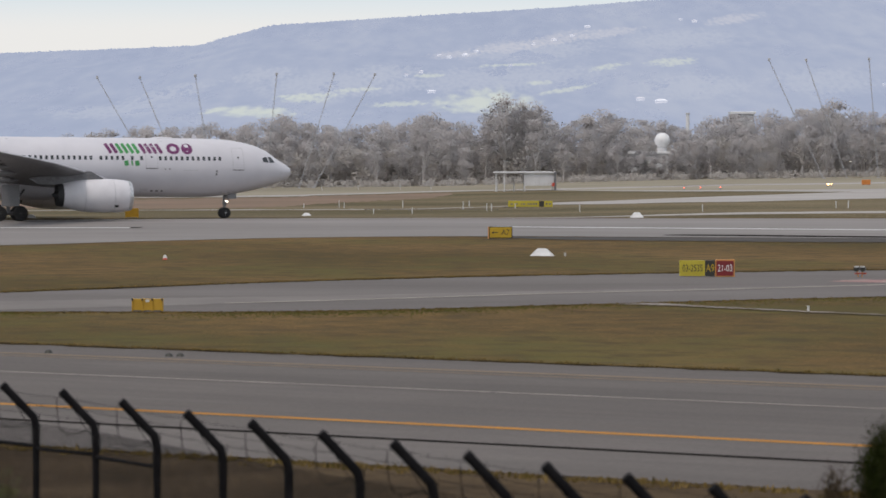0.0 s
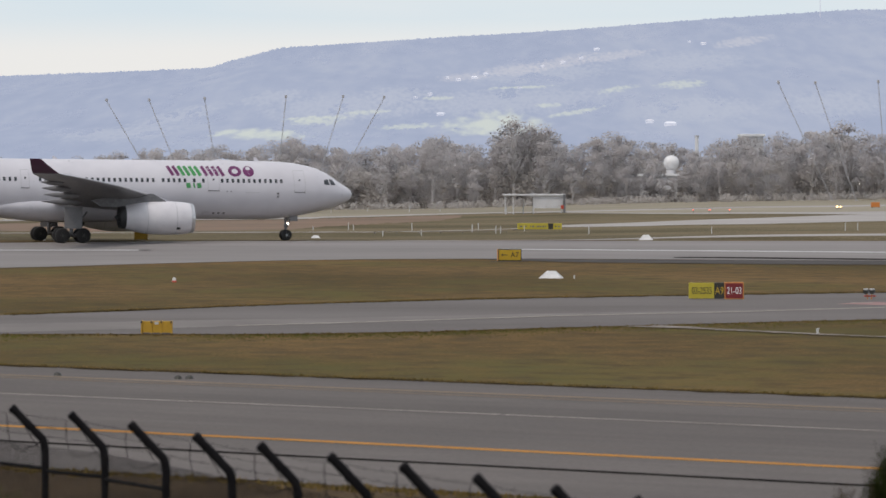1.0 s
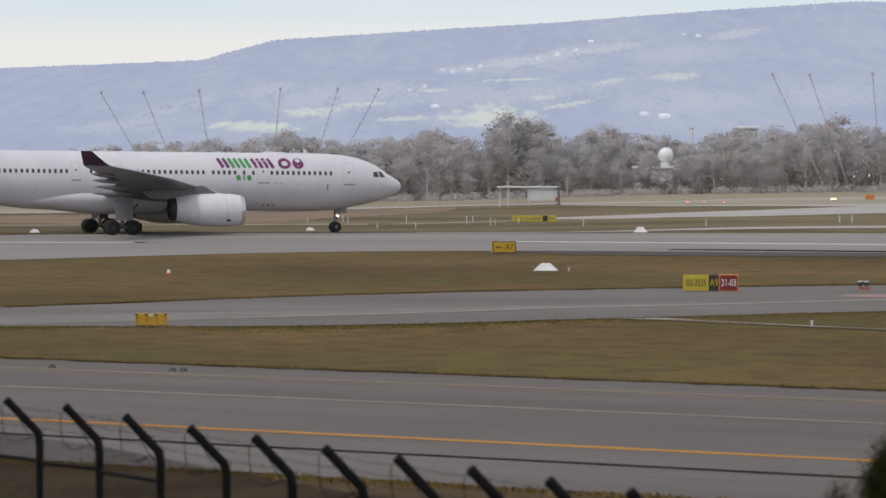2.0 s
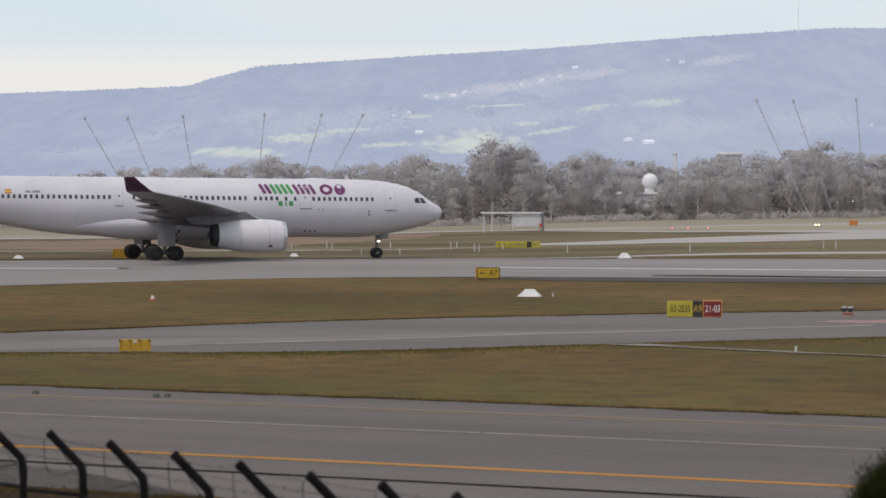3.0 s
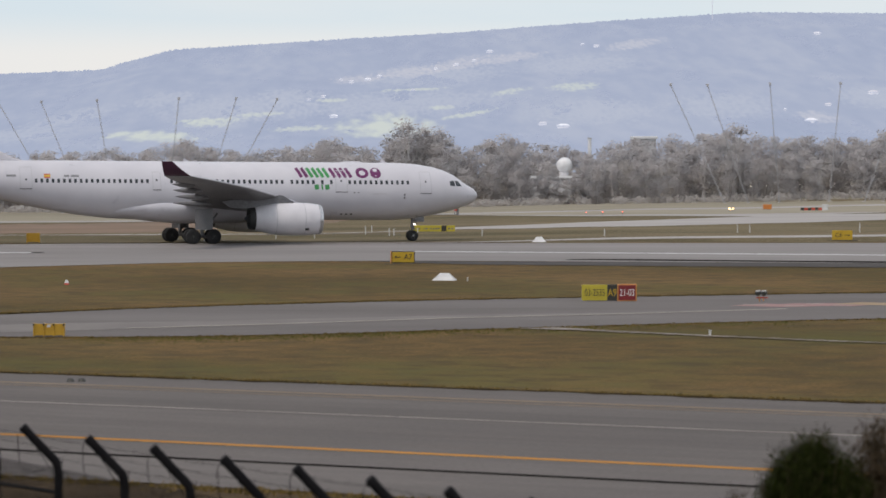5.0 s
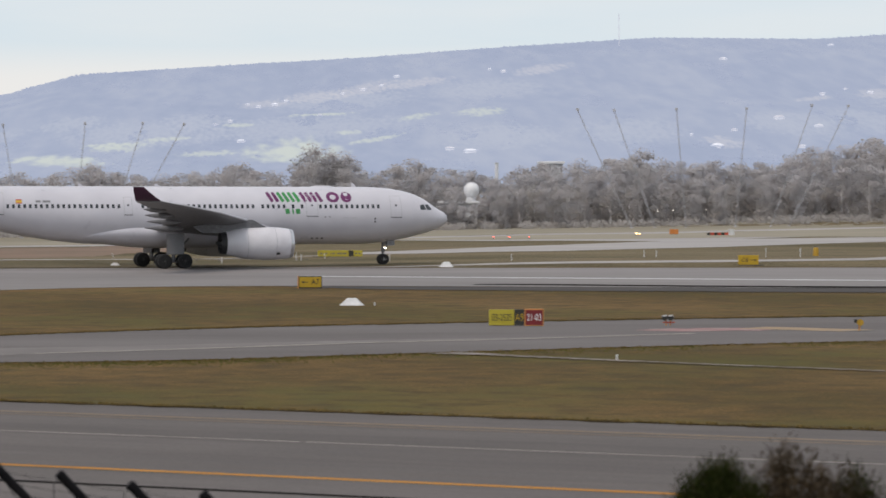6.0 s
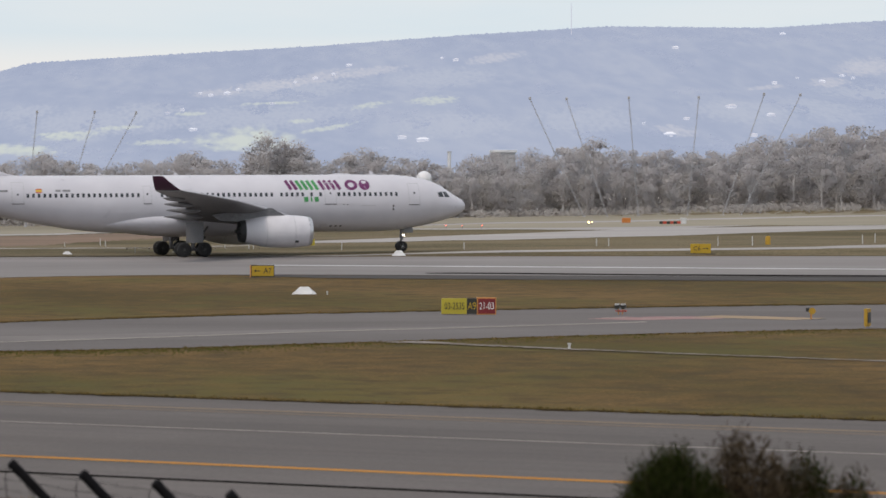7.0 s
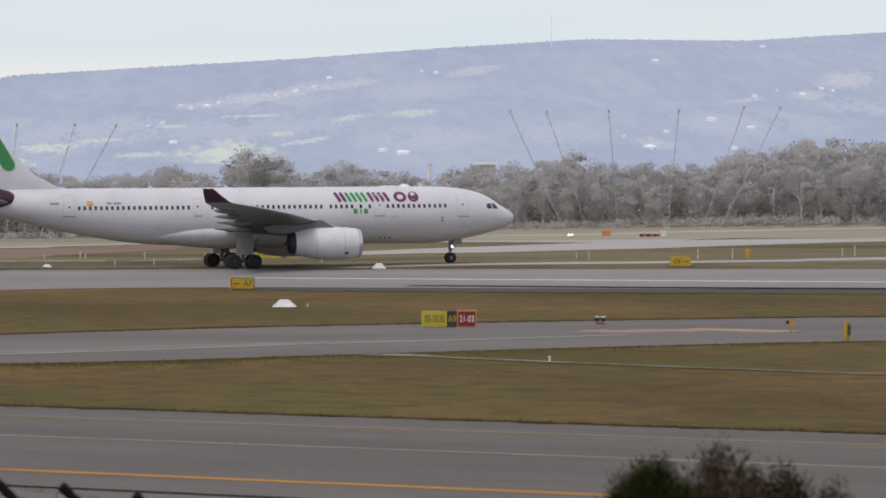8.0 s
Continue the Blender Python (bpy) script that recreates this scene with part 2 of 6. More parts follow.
SCRUB = paint("haze_grey_scrub_leaves", [(0.50, 0.47, 0.45), (0.56, 0.53, 0.51)], 0.2, 0.9, island=0.4, low=0.2, high=0.8, spec=0.0, through_light=0.5)
BUSH_LEAF = paint("dark_bush_leaves", [(0.012, 0.018, 0.005), (0.040, 0.048, 0.014)], 1.0, 0.9, island=0.5, low=0.2, high=0.8, spec=0.0)
REED = paint("brown_dry_stems", [(0.040, 0.030, 0.018), (0.105, 0.078, 0.050)], 1.0, 0.9, island=0.5, low=0.2, high=0.8, spec=0.0)
SPRIG = paint("yellow_green_leaves", [(0.012, 0.020, 0.003), (0.07, 0.085, 0.010)], 1.0, 0.6, island=0.5, low=0.2, high=0.8)

# ---- helpers of this scene ----


def thing(name, label, category, group="", m=None):
    ob = tagged(new(name), label, category, group)
    if m is not None:
        ob.matrix_basis = m
    return ob


def mesh_of(bm, name, material, smooth=False, angle=40):
    me = bpy.data.meshes.new(name)
    bmesh.ops.recalc_face_normals(bm, faces=bm.faces)
    if smooth:
        lim = radians(angle)
        for f in bm.faces:
            f.smooth = True
        for e in bm.edges:
            if len(e.link_faces) == 2 and e.calc_face_angle(0) > lim:
                e.smooth = False
    bm.to_mesh(me)
    bm.free()
    for mt in (material if isinstance(material, (list, tuple)) else [material]):
        me.materials.append(mt)
    return me


def part(name, bm, material, parent=None, label="", smooth=False, m=None):
    ob = new(name, mesh_of(bm, name, material, smooth))
    if parent is not None:
        ob.parent = parent
    if m is not None:
        ob.matrix_basis = m
    if label:
        tagged(ob, label)
    return ob


def box(bm, x0, x1, y0, y1, z0, z1, bevel=0.0, m=None):
    r = bmesh.ops.create_cube(bm, size=1.0)
    vs = r["verts"]
    for v in vs:
        v.co = Vector(((x0 + x1) / 2 + v.co.x * (x1 - x0), (y0 + y1) / 2 + v.co.y * (y1 - y0), (z0 + z1) / 2 + v.co.z * (z1 - z0)))
    if bevel:
        es = list({e for v in vs for e in v.link_edges})
        o = bmesh.ops.bevel(bm, geom=es, offset=bevel, segments=1, affect="EDGES")
        vs = list({v for f in o["faces"] for v in f.verts} | {v for v in vs if v.is_valid})
    if m is not None:
        bmesh.ops.transform(bm, matrix=m, verts=vs)
    return vs


def rod(bm, p, q, r0, r1=None, n=8, caps=True):
    """A round bar from p to q."""
    p, q = Vector(p), Vector(q)
    r1 = r0 if r1 is None else r1
    turn = (q - p).to_track_quat("Z", "Y").to_matrix()
    rings = []
    for c, r in ((p, r0), (q, r1)):
        rings.append([bm.verts.new(c + turn @ Vector((r * math.cos(2 * math.pi * i / n), r * math.sin(2 * math.pi * i / n), 0))) for i in range(n)])
    for i in range(n):
        bm.faces.new((rings[0][i], rings[0][(i + 1) % n], rings[1][(i + 1) % n], rings[1][i]))
    if caps:
        bm.faces.new(rings[0][::-1])
        bm.faces.new(rings[1])


def lathe(bm, rings, axis="x", n=32, cap0=True, cap1=True):
    """Rings of (along, centre_a, centre_b, radius_a, radius_b), joined into a skin along an axis."""
    loops = []
    for s, ca, cb, ra, rb in rings:
        lo = []
        for i in range(n):
            a, b = ca + ra * math.cos(2 * math.pi * i / n), cb + rb * math.sin(2 * math.pi * i / n)
            lo.append(bm.verts.new({"x": (s, a, b), "y": (a, s, b), "z": (a, b, s)}[axis]))
        loops.append(lo)
    for u, v in zip(loops, loops[1:]):
        for i in range(n):
            bm.faces.new((u[i], u[(i + 1) % n], v[(i + 1) % n], v[i]))
    if cap0:
        bm.faces.new(loops[0][::-1])
    if cap1:
        bm.faces.new(loops[-1])
    return loops


def ease(a, b, x):
    x = min(1.0, max(0.0, (x - a) / (b - a)))
    return x * x * (3 - 2 * x)


def ground_z(x, y):
    """The height of the ground: flat, with a low bank beyond the runway, a gentle rise towards the woods and a bank at their foot."""
    return 0.5 * ease(-8, 40, x) * ease(330, 337, y) + 1.7 * ease(380, 640, y) * ease(-40, 110, x) + 0.9 * ease(60, 110, x) * ease(588, 606, y)


# ---- ground ----
def steps(*runs):
    out = []
    for a, b, d in runs:
        k = max(1, round((b - a) / d))
        out += [a + (b - a) * i / k for i in range(k)]
    return out + [runs[-1][1]]


def sheet(name, xs, ys, lift, material, height=ground_z):
    verts = [(x, y, height(x, y) + lift) for y in ys for x in xs]
    w = len(xs)
    faces = [(j * w + i, j * w + i + 1, (j + 1) * w + i + 1, (j + 1) * w + i) for j in range(len(ys) - 1) for i in range(w - 1)]
    me = bpy.data.meshes.new(name)
    me.from_pydata(verts, [], faces)
    me.materials.append(material)
    for p in me.polygons:
        p.use_smooth = True
    return new(name, me)


def spline(pts, k=8):
    out = []
    n = len(pts)
    for i in range(n - 1):
        p0, p1, p2, p3 = (np.array(pts[min(n - 1, max(0, j))], float) for j in (i - 1, i, i + 1, i + 2))
        for s in range(k):
            t = s / k
            out.append(0.5 * ((2 * p1) + (p2 - p0) * t + (2 * p0 - 5 * p1 + 4 * p2 - p3) * t * t + (3 * p1 - p0 - 3 * p2 + p3) * t ** 3))
    out.append(np.array(pts[-1], float))
    return out


def ribbon(name, edge_a, edge_b, lift, material, label, across=6, k=10, parent=None, ragged=0.0, seed=1, category="road"):
    """A paved strip that lies between two edge lines and follows the ground."""
    A, B = spline(edge_a, k), spline(edge_b, k)
    rnd = random.Random(seed)
    verts, faces = [], []
    for a, b in zip(A, B):
        ja, jb = rnd.uniform(-ragged, ragged), rnd.uniform(-ragged, ragged)
        d = (b - a) / max(1e-6, float(np.linalg.norm(b - a)))
        a2, b2 = a + d * ja, b + d * jb
        for i in range(across + 1):
            p = a2 + (b2 - a2) * i / across
            verts.append((p[0], p[1], ground_z(p[0], p[1]) + lift))
    w = across + 1
    for j in range(len(A) - 1):
        for i in range(across):
            faces.append((j * w + i, j * w + i + 1, (j + 1) * w + i + 1, (j + 1) * w + i))
    me = bpy.data.meshes.new(name)
    me.from_pydata(verts, [], faces)
    me.materials.append(material)
    ob = new(name, me)
    if parent is not None:
        ob.parent = parent
        if label:
            tagged(ob, label)
    else:
        tagged(ob, label, category, kind="structure")
    return ob


def stripe(name, pts, width, lift, material, parent=None, label="", k=10, category="marking"):
    """A painted line of even width along a path."""
    P = [np.array(p, float) for p in pts]
    a, b = [], []
    for i, p in enumerate(P):
        d = P[min(len(P) - 1, i + 1)] - P[max(0, i - 1)]
        n = np.array((-d[1], d[0])) / np.linalg.norm(d)
        a.append(p - n * width / 2)
        b.append(p + n * width / 2)
    return ribbon(name, a, b, lift, material, label, 1, k, parent, category=category)


ground = sheet("ground", steps((-4800, -600, 600), (-600, -120, 60), (-120, 160, 4), (160, 600, 40), (600, 4800, 600)),
               steps((-600, 0, 100), (0, 320, 16), (320, 340, 0.5), (340, 380, 5), (380, 700, 10), (700, 1000, 60), (1000, 4900, 650)), 0.0, GRASS)
tagged(ground, "dry brown-green mown grass of the airfield", "ground", kind="structure")

# grass beyond the runway, haze mixed into its greyer colour
HAZED_GRASS = paint("hazed_far_grass", [(0.088, 0.074, 0.040), (0.138, 0.112, 0.067), (0.19, 0.152, 0.095)], 0.05, 0.95, 0.4, fine=9, stretch=(0.2, 0.8, 1), grain=0.4, world_space=True, spec=0.05, low=0.4, high=0.6)
far_field = sheet("ground_far_field", steps((-600, -120, 60), (-120, 160, 5), (160, 600, 40)), steps((331, 341, 0.5), (341, 380, 5), (380, 700, 10), (700, 900, 60)), 0.015, HAZED_GRASS)
tagged(far_field, "olive grass between runway and woods, paled for haze", "ground", kind="structure")

# the near taxiway runs across at 59 degrees to the view
TD, TN = np.array((-0.857, 0.515)), np.array((0.515, 0.857))


def along(d, s):
    return TN * d + TD * s


taxi_near = ribbon("taxiway_near", [along(59.7, s) for s in (260, 100, 0, -60, -160)], [along(90.7, s) for s in (260, 100, 0, -60, -160)], 0.03, ASPHALT,
                   "grey asphalt taxiway with faded lines", 4, 40, ragged=0.12)
stripe("centre_line", [along(69.1, 260), along(69.1, -160)], 0.46, 0.038, LINE_ORANGE, taxi_near, "orange painted taxi line")
stripe("tar_seam", [along(65.2, 260), along(65.2, -160)], 0.40, 0.038, SEAM, taxi_near, "dark tar seam")
stripe("edge_line", [along(86.6, 260), along(86.6, -160)], 0.42, 0.038, LINE_PALE, taxi_near, "faded pale edge line")
stripe("edge_line", [along(85.6, 260), along(85.6, -160)], 0.22, 0.038, LINE_PALE, taxi_near, "faded pale edge line")
EDGE_STRIP = paint("dark_edge_strip", [(0.025, 0.019, 0.012), (0.06, 0.045, 0.026)], 0.5, 0.95, 0.5, world_space=True, spec=0.0)
ribbon("edge_soil", [along(90.6, s) for s in (160, 60, 0, -100)], [along(91.2, s) for s in (160, 60, 0, -100)], 0.036, EDGE_STRIP, "dark brown edge strip", 1, 120, taxi_near, ragged=0.28, seed=9)
s0 = 200.0
while s0 > -120:
    stripe("dash", [along(79.3, s0), along(79.3, s0 - 13.88)], 0.2, 0.038, LINE_WHITE, taxi_near)
    s0 -= 14.0

taxi_mid = ribbon("taxiway_middle", [(-90, 132), (-50, 136), (-18, 137.8), (-8.8, 137.8), (-2, 139.7), (5.2, 144), (19, 151.8), (33, 157.5), (60, 163), (120, 170)],
                  [(-90, 106 + 35), (-50, 140.5), (-20.4, 156.4), (-9.3, 167.7), (-1, 174), (6.4, 178.3), (24.2, 186), (39.7, 190), (70, 193), (120, 195)], 0.03, ASPHALT_MID,
                  "grey asphalt taxiway that curves to the runway", 4, 12, ragged=0.15)
ribbon("edge_soil", [(-20.4, 155.9), (-9.3, 167.2), (-1, 173.5), (6.4, 177.8), (24.2, 185.5), (39.7, 189.5), (70, 192.5)], [(-20.4, 156.9), (-9.3, 168.2), (-1, 174.6), (6.4, 178.9), (24.2, 186.6), (39.7, 190.6), (70, 193.6)],
       0.037, EDGE_STRIP, "dark brown edge strip", 1, 50, taxi_mid, ragged=0.45, seed=12)
ribbon("worn_strip", [(-21.4, 137.2), (-18.2, 139.2), (-14.9, 141.2), (-11.6, 143.2), (-9.3, 144.8), (-4.5, 147.8), (0.0, 151.0), (5.6, 155.2), (11.0, 158.0), (16.6, 161.5), (21.6, 165.0)],
       [(-22.5, 144.8), (-19.2, 147.0), (-15.7, 148.5), (-12.1, 150.2), (-9.7, 151.0), (-4.7, 153.2), (0.0, 155.5), (5.7, 158.5), (11.1, 160.5), (16.8, 163.5), (21.7, 166.2)], 0.038, LINE_MID, "paler worn strip along the taxiway", 2, 10, taxi_mid, ragged=0.25, seed=4)
stripe("edge_line", [(-9.3, 145.2), (-4.5, 148.2), (0.0, 151.4), (5.6, 155.6), (11.0, 158.4), (16.6, 161.9), (21.6, 165.4)], 0.5, 0.044, LINE_WHITE, taxi_mid, "thin pale line")

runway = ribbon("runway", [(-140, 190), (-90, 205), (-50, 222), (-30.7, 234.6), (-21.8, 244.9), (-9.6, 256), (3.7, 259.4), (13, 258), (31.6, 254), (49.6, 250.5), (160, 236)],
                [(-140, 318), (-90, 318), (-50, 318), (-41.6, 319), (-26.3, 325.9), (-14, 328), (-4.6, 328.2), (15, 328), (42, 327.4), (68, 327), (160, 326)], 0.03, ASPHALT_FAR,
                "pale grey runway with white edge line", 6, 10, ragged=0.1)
ribbon("shoulder", [(2, 258.5), (8, 250), (13.1, 247), (25, 243), (31.6, 241.9), (49.6, 237.3), (160, 222)], [(2, 259), (8, 257.5), (13, 256.6), (25, 254.8), (31.6, 253.6), (49.6, 250), (160, 236.3)],
       0.034, SHOULDER, "dark asphalt shoulder", 3, 10, runway, ragged=0.3)
stripe("edge_line", [(4.5, 291), (7.4, 290.5), (36.3, 280), (56.9, 272.4), (160, 240)], 2.6, 0.04, LINE_RUNWAY, runway, "white painted edge line")
stripe("edge_line", [(-140, 288), (-37.6, 287.8), (-26.3, 287.8)], 2.2, 0.04, LINE_RUNWAY, runway, "white painted edge line")
ribbon("rubber_streak", [(17, 261.5), (21.5, 259.8), (52.6, 249.0), (160, 226)], [(17, 261.8), (21.5, 263.8), (52.6, 253.6), (160, 236)], 0.042, RUBBER, "black rubber streak", 1, 8, runway)

# paler again: thicker haze put into the grass colour further off
HAZE_PALE_GRASS = paint("haze_pale_grass", [(0.225, 0.200, 0.150), (0.275, 0.247, 0.190), (0.325, 0.292, 0.23)], 0.025, 0.95, 0.4, fine=9, stretch=(0.25, 0.6, 1), world_space=True, spec=0.05)
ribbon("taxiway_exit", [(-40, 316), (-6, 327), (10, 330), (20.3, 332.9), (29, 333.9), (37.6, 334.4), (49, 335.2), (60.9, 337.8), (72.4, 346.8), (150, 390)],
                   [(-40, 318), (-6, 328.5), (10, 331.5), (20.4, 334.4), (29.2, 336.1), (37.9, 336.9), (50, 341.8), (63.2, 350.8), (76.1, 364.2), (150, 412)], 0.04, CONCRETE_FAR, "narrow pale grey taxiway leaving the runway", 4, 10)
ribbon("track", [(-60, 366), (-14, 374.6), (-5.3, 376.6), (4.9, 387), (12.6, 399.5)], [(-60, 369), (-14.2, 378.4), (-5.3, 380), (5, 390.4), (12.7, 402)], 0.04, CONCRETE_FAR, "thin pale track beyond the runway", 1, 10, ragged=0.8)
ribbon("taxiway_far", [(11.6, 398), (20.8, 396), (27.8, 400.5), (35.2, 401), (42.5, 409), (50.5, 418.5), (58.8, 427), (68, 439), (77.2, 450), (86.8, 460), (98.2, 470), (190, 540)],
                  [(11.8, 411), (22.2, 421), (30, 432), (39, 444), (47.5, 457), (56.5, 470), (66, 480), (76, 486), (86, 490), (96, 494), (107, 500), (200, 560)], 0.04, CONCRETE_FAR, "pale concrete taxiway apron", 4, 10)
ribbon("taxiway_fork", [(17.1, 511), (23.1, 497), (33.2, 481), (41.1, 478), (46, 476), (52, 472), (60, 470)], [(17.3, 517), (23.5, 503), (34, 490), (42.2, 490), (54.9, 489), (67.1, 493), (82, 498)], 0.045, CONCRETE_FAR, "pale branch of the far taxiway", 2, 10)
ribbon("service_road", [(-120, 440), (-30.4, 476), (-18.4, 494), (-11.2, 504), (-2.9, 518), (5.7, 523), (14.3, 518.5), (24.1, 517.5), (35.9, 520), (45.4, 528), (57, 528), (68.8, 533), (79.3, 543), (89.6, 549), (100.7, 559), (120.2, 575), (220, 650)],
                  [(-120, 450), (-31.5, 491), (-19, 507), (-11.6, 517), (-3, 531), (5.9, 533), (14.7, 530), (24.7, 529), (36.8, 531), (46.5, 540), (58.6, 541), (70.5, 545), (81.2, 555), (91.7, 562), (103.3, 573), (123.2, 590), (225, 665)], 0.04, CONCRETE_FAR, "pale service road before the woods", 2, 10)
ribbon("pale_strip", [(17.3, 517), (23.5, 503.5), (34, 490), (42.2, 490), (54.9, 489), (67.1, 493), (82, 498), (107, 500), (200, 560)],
                    [(17.8, 518.5), (24.1, 518), (35.9, 520.5), (45.4, 528.5), (57, 528.5), (68.8, 533.5), (84, 546), (110, 567), (210, 643)], 0.028, HAZE_PALE_GRASS, "dry grass between taxiway and service road, paled for haze", 4, 10, category="ground")
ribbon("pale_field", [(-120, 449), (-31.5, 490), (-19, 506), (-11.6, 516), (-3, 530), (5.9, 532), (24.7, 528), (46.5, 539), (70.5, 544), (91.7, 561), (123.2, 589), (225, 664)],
                    [(-120, 640), (-60, 640), (-30, 640), (-12, 640), (-3, 640), (6, 640), (25, 640), (47, 640), (71, 640), (92, 640), (124, 660), (225, 700)], 0.03, HAZE_PALE_GRASS, "dry grass before the woods, paled for haze", 14, 8, category="ground")
path = ribbon("gravel_path", [(7.2, 144.6), (9.0, 143.4), (10.2, 142.3), (17.3, 134.8), (26.4, 126.5), (60, 96.2)], [(9.0, 145.6), (10.4, 144.2), (10.9, 143.1), (17.8, 135.3), (26.8, 126.9), (60.5, 96.8)], 0.035, GRAVEL,
              "narrow pale gravel path through grass", 1, 60, ragged=0.2, category="path")
soil = ribbon("bare_soil", [(-60, 440), (-29.5, 466), (-18.3, 486), (-11.2, 497), (-2.9, 508), (1.4, 512)], [(-60, 380), (-24.5, 385), (-15.5, 415), (-9.8, 437), (-2.6, 459), (1.3, 490)], 0.03, SOIL, "bare reddish soil beside the airfield", 2, 14, ragged=5.0, category="ground")
verge = ribbon("verge", [along(20, s) for s in (160, 60, 0, -60, -100)], [along(59.6, s) for s in (160, 60, 0, -60, -100)], 0.02, VERGE, "dark brown dry verge inside the fence", 4, 40, ragged=0.3, category="ground")

# ---- airliner: local x points forward, origin on the ground under the nose wheel; a station is metres aft of the nose ----
NOSE = 6.67
ZC = 4.85  # height of the fuselage axis


def hull_rings():
    """Stations of the fuselage: aft distance, top and bottom against the axis, half width."""
    rows = [(0.0, -0.28, -0.42, 0.08), (0.12, 0.02, -0.70, 0.38), (0.4, 0.30, -0.97, 0.70), (0.9, 0.57, -1.24, 1.06), (1.4, 0.86, -1.44, 1.36), (1.9, 1.22, -1.62, 1.62),
            (2.6, 1.69, -1.82, 1.92), (3.5, 2.10, -2.05, 2.20), (4.6, 2.42, -2.29, 2.47), (6.0, 2.66, -2.53, 2.68), (7.5, 2.78, -2.72, 2.79), (9.0, 2.82, -2.82, 2.82),
            (20.0, 2.82, -2.82, 2.82), (34.0, 2.82, -2.82, 2.82), (37.0, 2.82, -2.70, 2.80), (40.0, 2.82, -2.38, 2.72), (43.5, 2.82, -1.78, 2.50), (47.0, 2.80, -1.02, 2.18),
            (50.5, 2.74, -0.16, 1.74), (54.0, 2.62, 0.72, 1.18), (57.0, 2.45, 1.42, 0.62), (58.6, 2.25, 1.72, 0.30)]
    return rows


def hull_at(st):
    rows = hull_rings()
    for a, b in zip(rows, rows[1:]):
        if a[0] <= st <= b[0]:
            k = (st - a[0]) / (b[0] - a[0])
            return [a[i] + (b[i] - a[i]) * k for i in (1, 2, 3)]
    return rows[-1][1:]


def skin(st, z, out=0.012, side=-1):
    """A point on the hull's side at a station and a height above the ground."""
    top, bot, wide = hull_at(st)
    c, h = (top + bot) / 2, (top - bot) / 2
    q = max(-0.98, min(0.98, (z - ZC - c) / h))
    return Vector((NOSE - st, side * (wide * math.sqrt(1 - q * q) + out), z))


def decal(bm, corners, out=0.015, nu=3, nv=4, side=-1):
    """A patch laid on the hull: four corners (station, height), divided so that it follows the curve."""
    (a, b, c, d) = [np.array(q, float) for q in corners]
    g = []
    for j in range(nv + 1):
        row = []
        for i in range(nu + 1):
            u, v = i / nu, j / nv
            p = (a * (1 - u) + b * u) * (1 - v) + (d * (1 - u) + c * u) * v
            row.append(bm.verts.new(skin(p[0], p[1], out, side)))
        g.append(row)
    for j in range(nv):
        for i in range(nu):
            bm.faces.new((g[j][i], g[j][i + 1], g[j + 1][i + 1], g[j + 1][i]))


def bar_decal(name, p, q, w, material, parent, label=""):
    """A thick stroke between two points of the hull's side."""
    p, q = np.array(p, float), np.array(q, float)
    d = (q - p) / np.linalg.norm(q - p)
    n = np.array((-d[1], d[0])) * w / 2
    bm = bmesh.new()
    decal(bm, (p - n, p + n, q + n, q - n), nu=2, nv=5)
    return part(name, bm, material, parent, label)


def wing_skin(bm, sections):
    """Sections of (y, leading edge station, chord, thickness, height): a lofted aerofoil."""
    prof = [(0, 0), (0.02, 0.32), (0.08, 0.62), (0.2, 0.92), (0.35, 1.0), (0.55, 0.8), (0.78, 0.42), (1.0, 0.03)]
    loops = []
    for y, le, ch, th, z in sections:
        up = [(NOSE - le - ch * u, y, z + th * 0.55 * v) for u, v in prof]
        dn = [(NOSE - le - ch * u, y, z - th * 0.45 * v) for u, v in prof[::-1][:-1]]
        loops.append([bm.verts.new(p) for p in up + dn])
    n = len(loops[0])
    for a, b in zip(loops, loops[1:]):
        for i in range(n):
            bm.faces.new((a[i], a[(i + 1) % n], b[(i + 1) % n], b[i]))
    bm.faces.new(loops[0])
    bm.faces.new(loops[-1])


def make_wheel(air, name, x, y, r, w):
    bm = bmesh.new()
    prof = [(-w / 2, r * 0.55), (-w / 2, r * 0.84), (-w * 0.4, r * 0.96), (-w * 0.2, r), (w * 0.2, r), (w * 0.4, r * 0.96), (w / 2, r * 0.84), (w / 2, r * 0.55)]
    lathe(bm, [(s, 0, 0, q, q) for s, q in prof], "y", 28)
    wheel = part(name, bm, TYRE, air, "black rubber aircraft tyre", True, pose(x, y, r))
    bm = bmesh.new()
    lathe(bm, [(s, 0, 0, q, q) for s, q in ((-w / 2 - 0.01, r * 0.5), (-w * 0.3, r * 0.46), (-w * 0.3, r * 0.2), (-w / 2 - 0.03, r * 0.16))], "y", 20, cap0=False)
    lathe(bm, [(s, 0, 0, q, q) for s, q in ((w / 2 + 0.03, r * 0.16), (w * 0.3, r * 0.2), (w * 0.3, r * 0.46), (w / 2 + 0.01, r * 0.5))], "y", 20, cap1=False)
    for i in range(6):
        a = i * math.pi / 3
        for s in (-1, 1):
            rod(bm, (r * 0.33 * math.cos(a), s * w * 0.28, r * 0.33 * math.sin(a)), (r * 0.33 * math.cos(a), s * (w / 2), r * 0.33 * math.sin(a)), r * 0.06, n=6)
    part("rim", bm, RIM if r < 0.6 else DARK_RIM, wheel, "metal wheel rim", True)
    return wheel, r


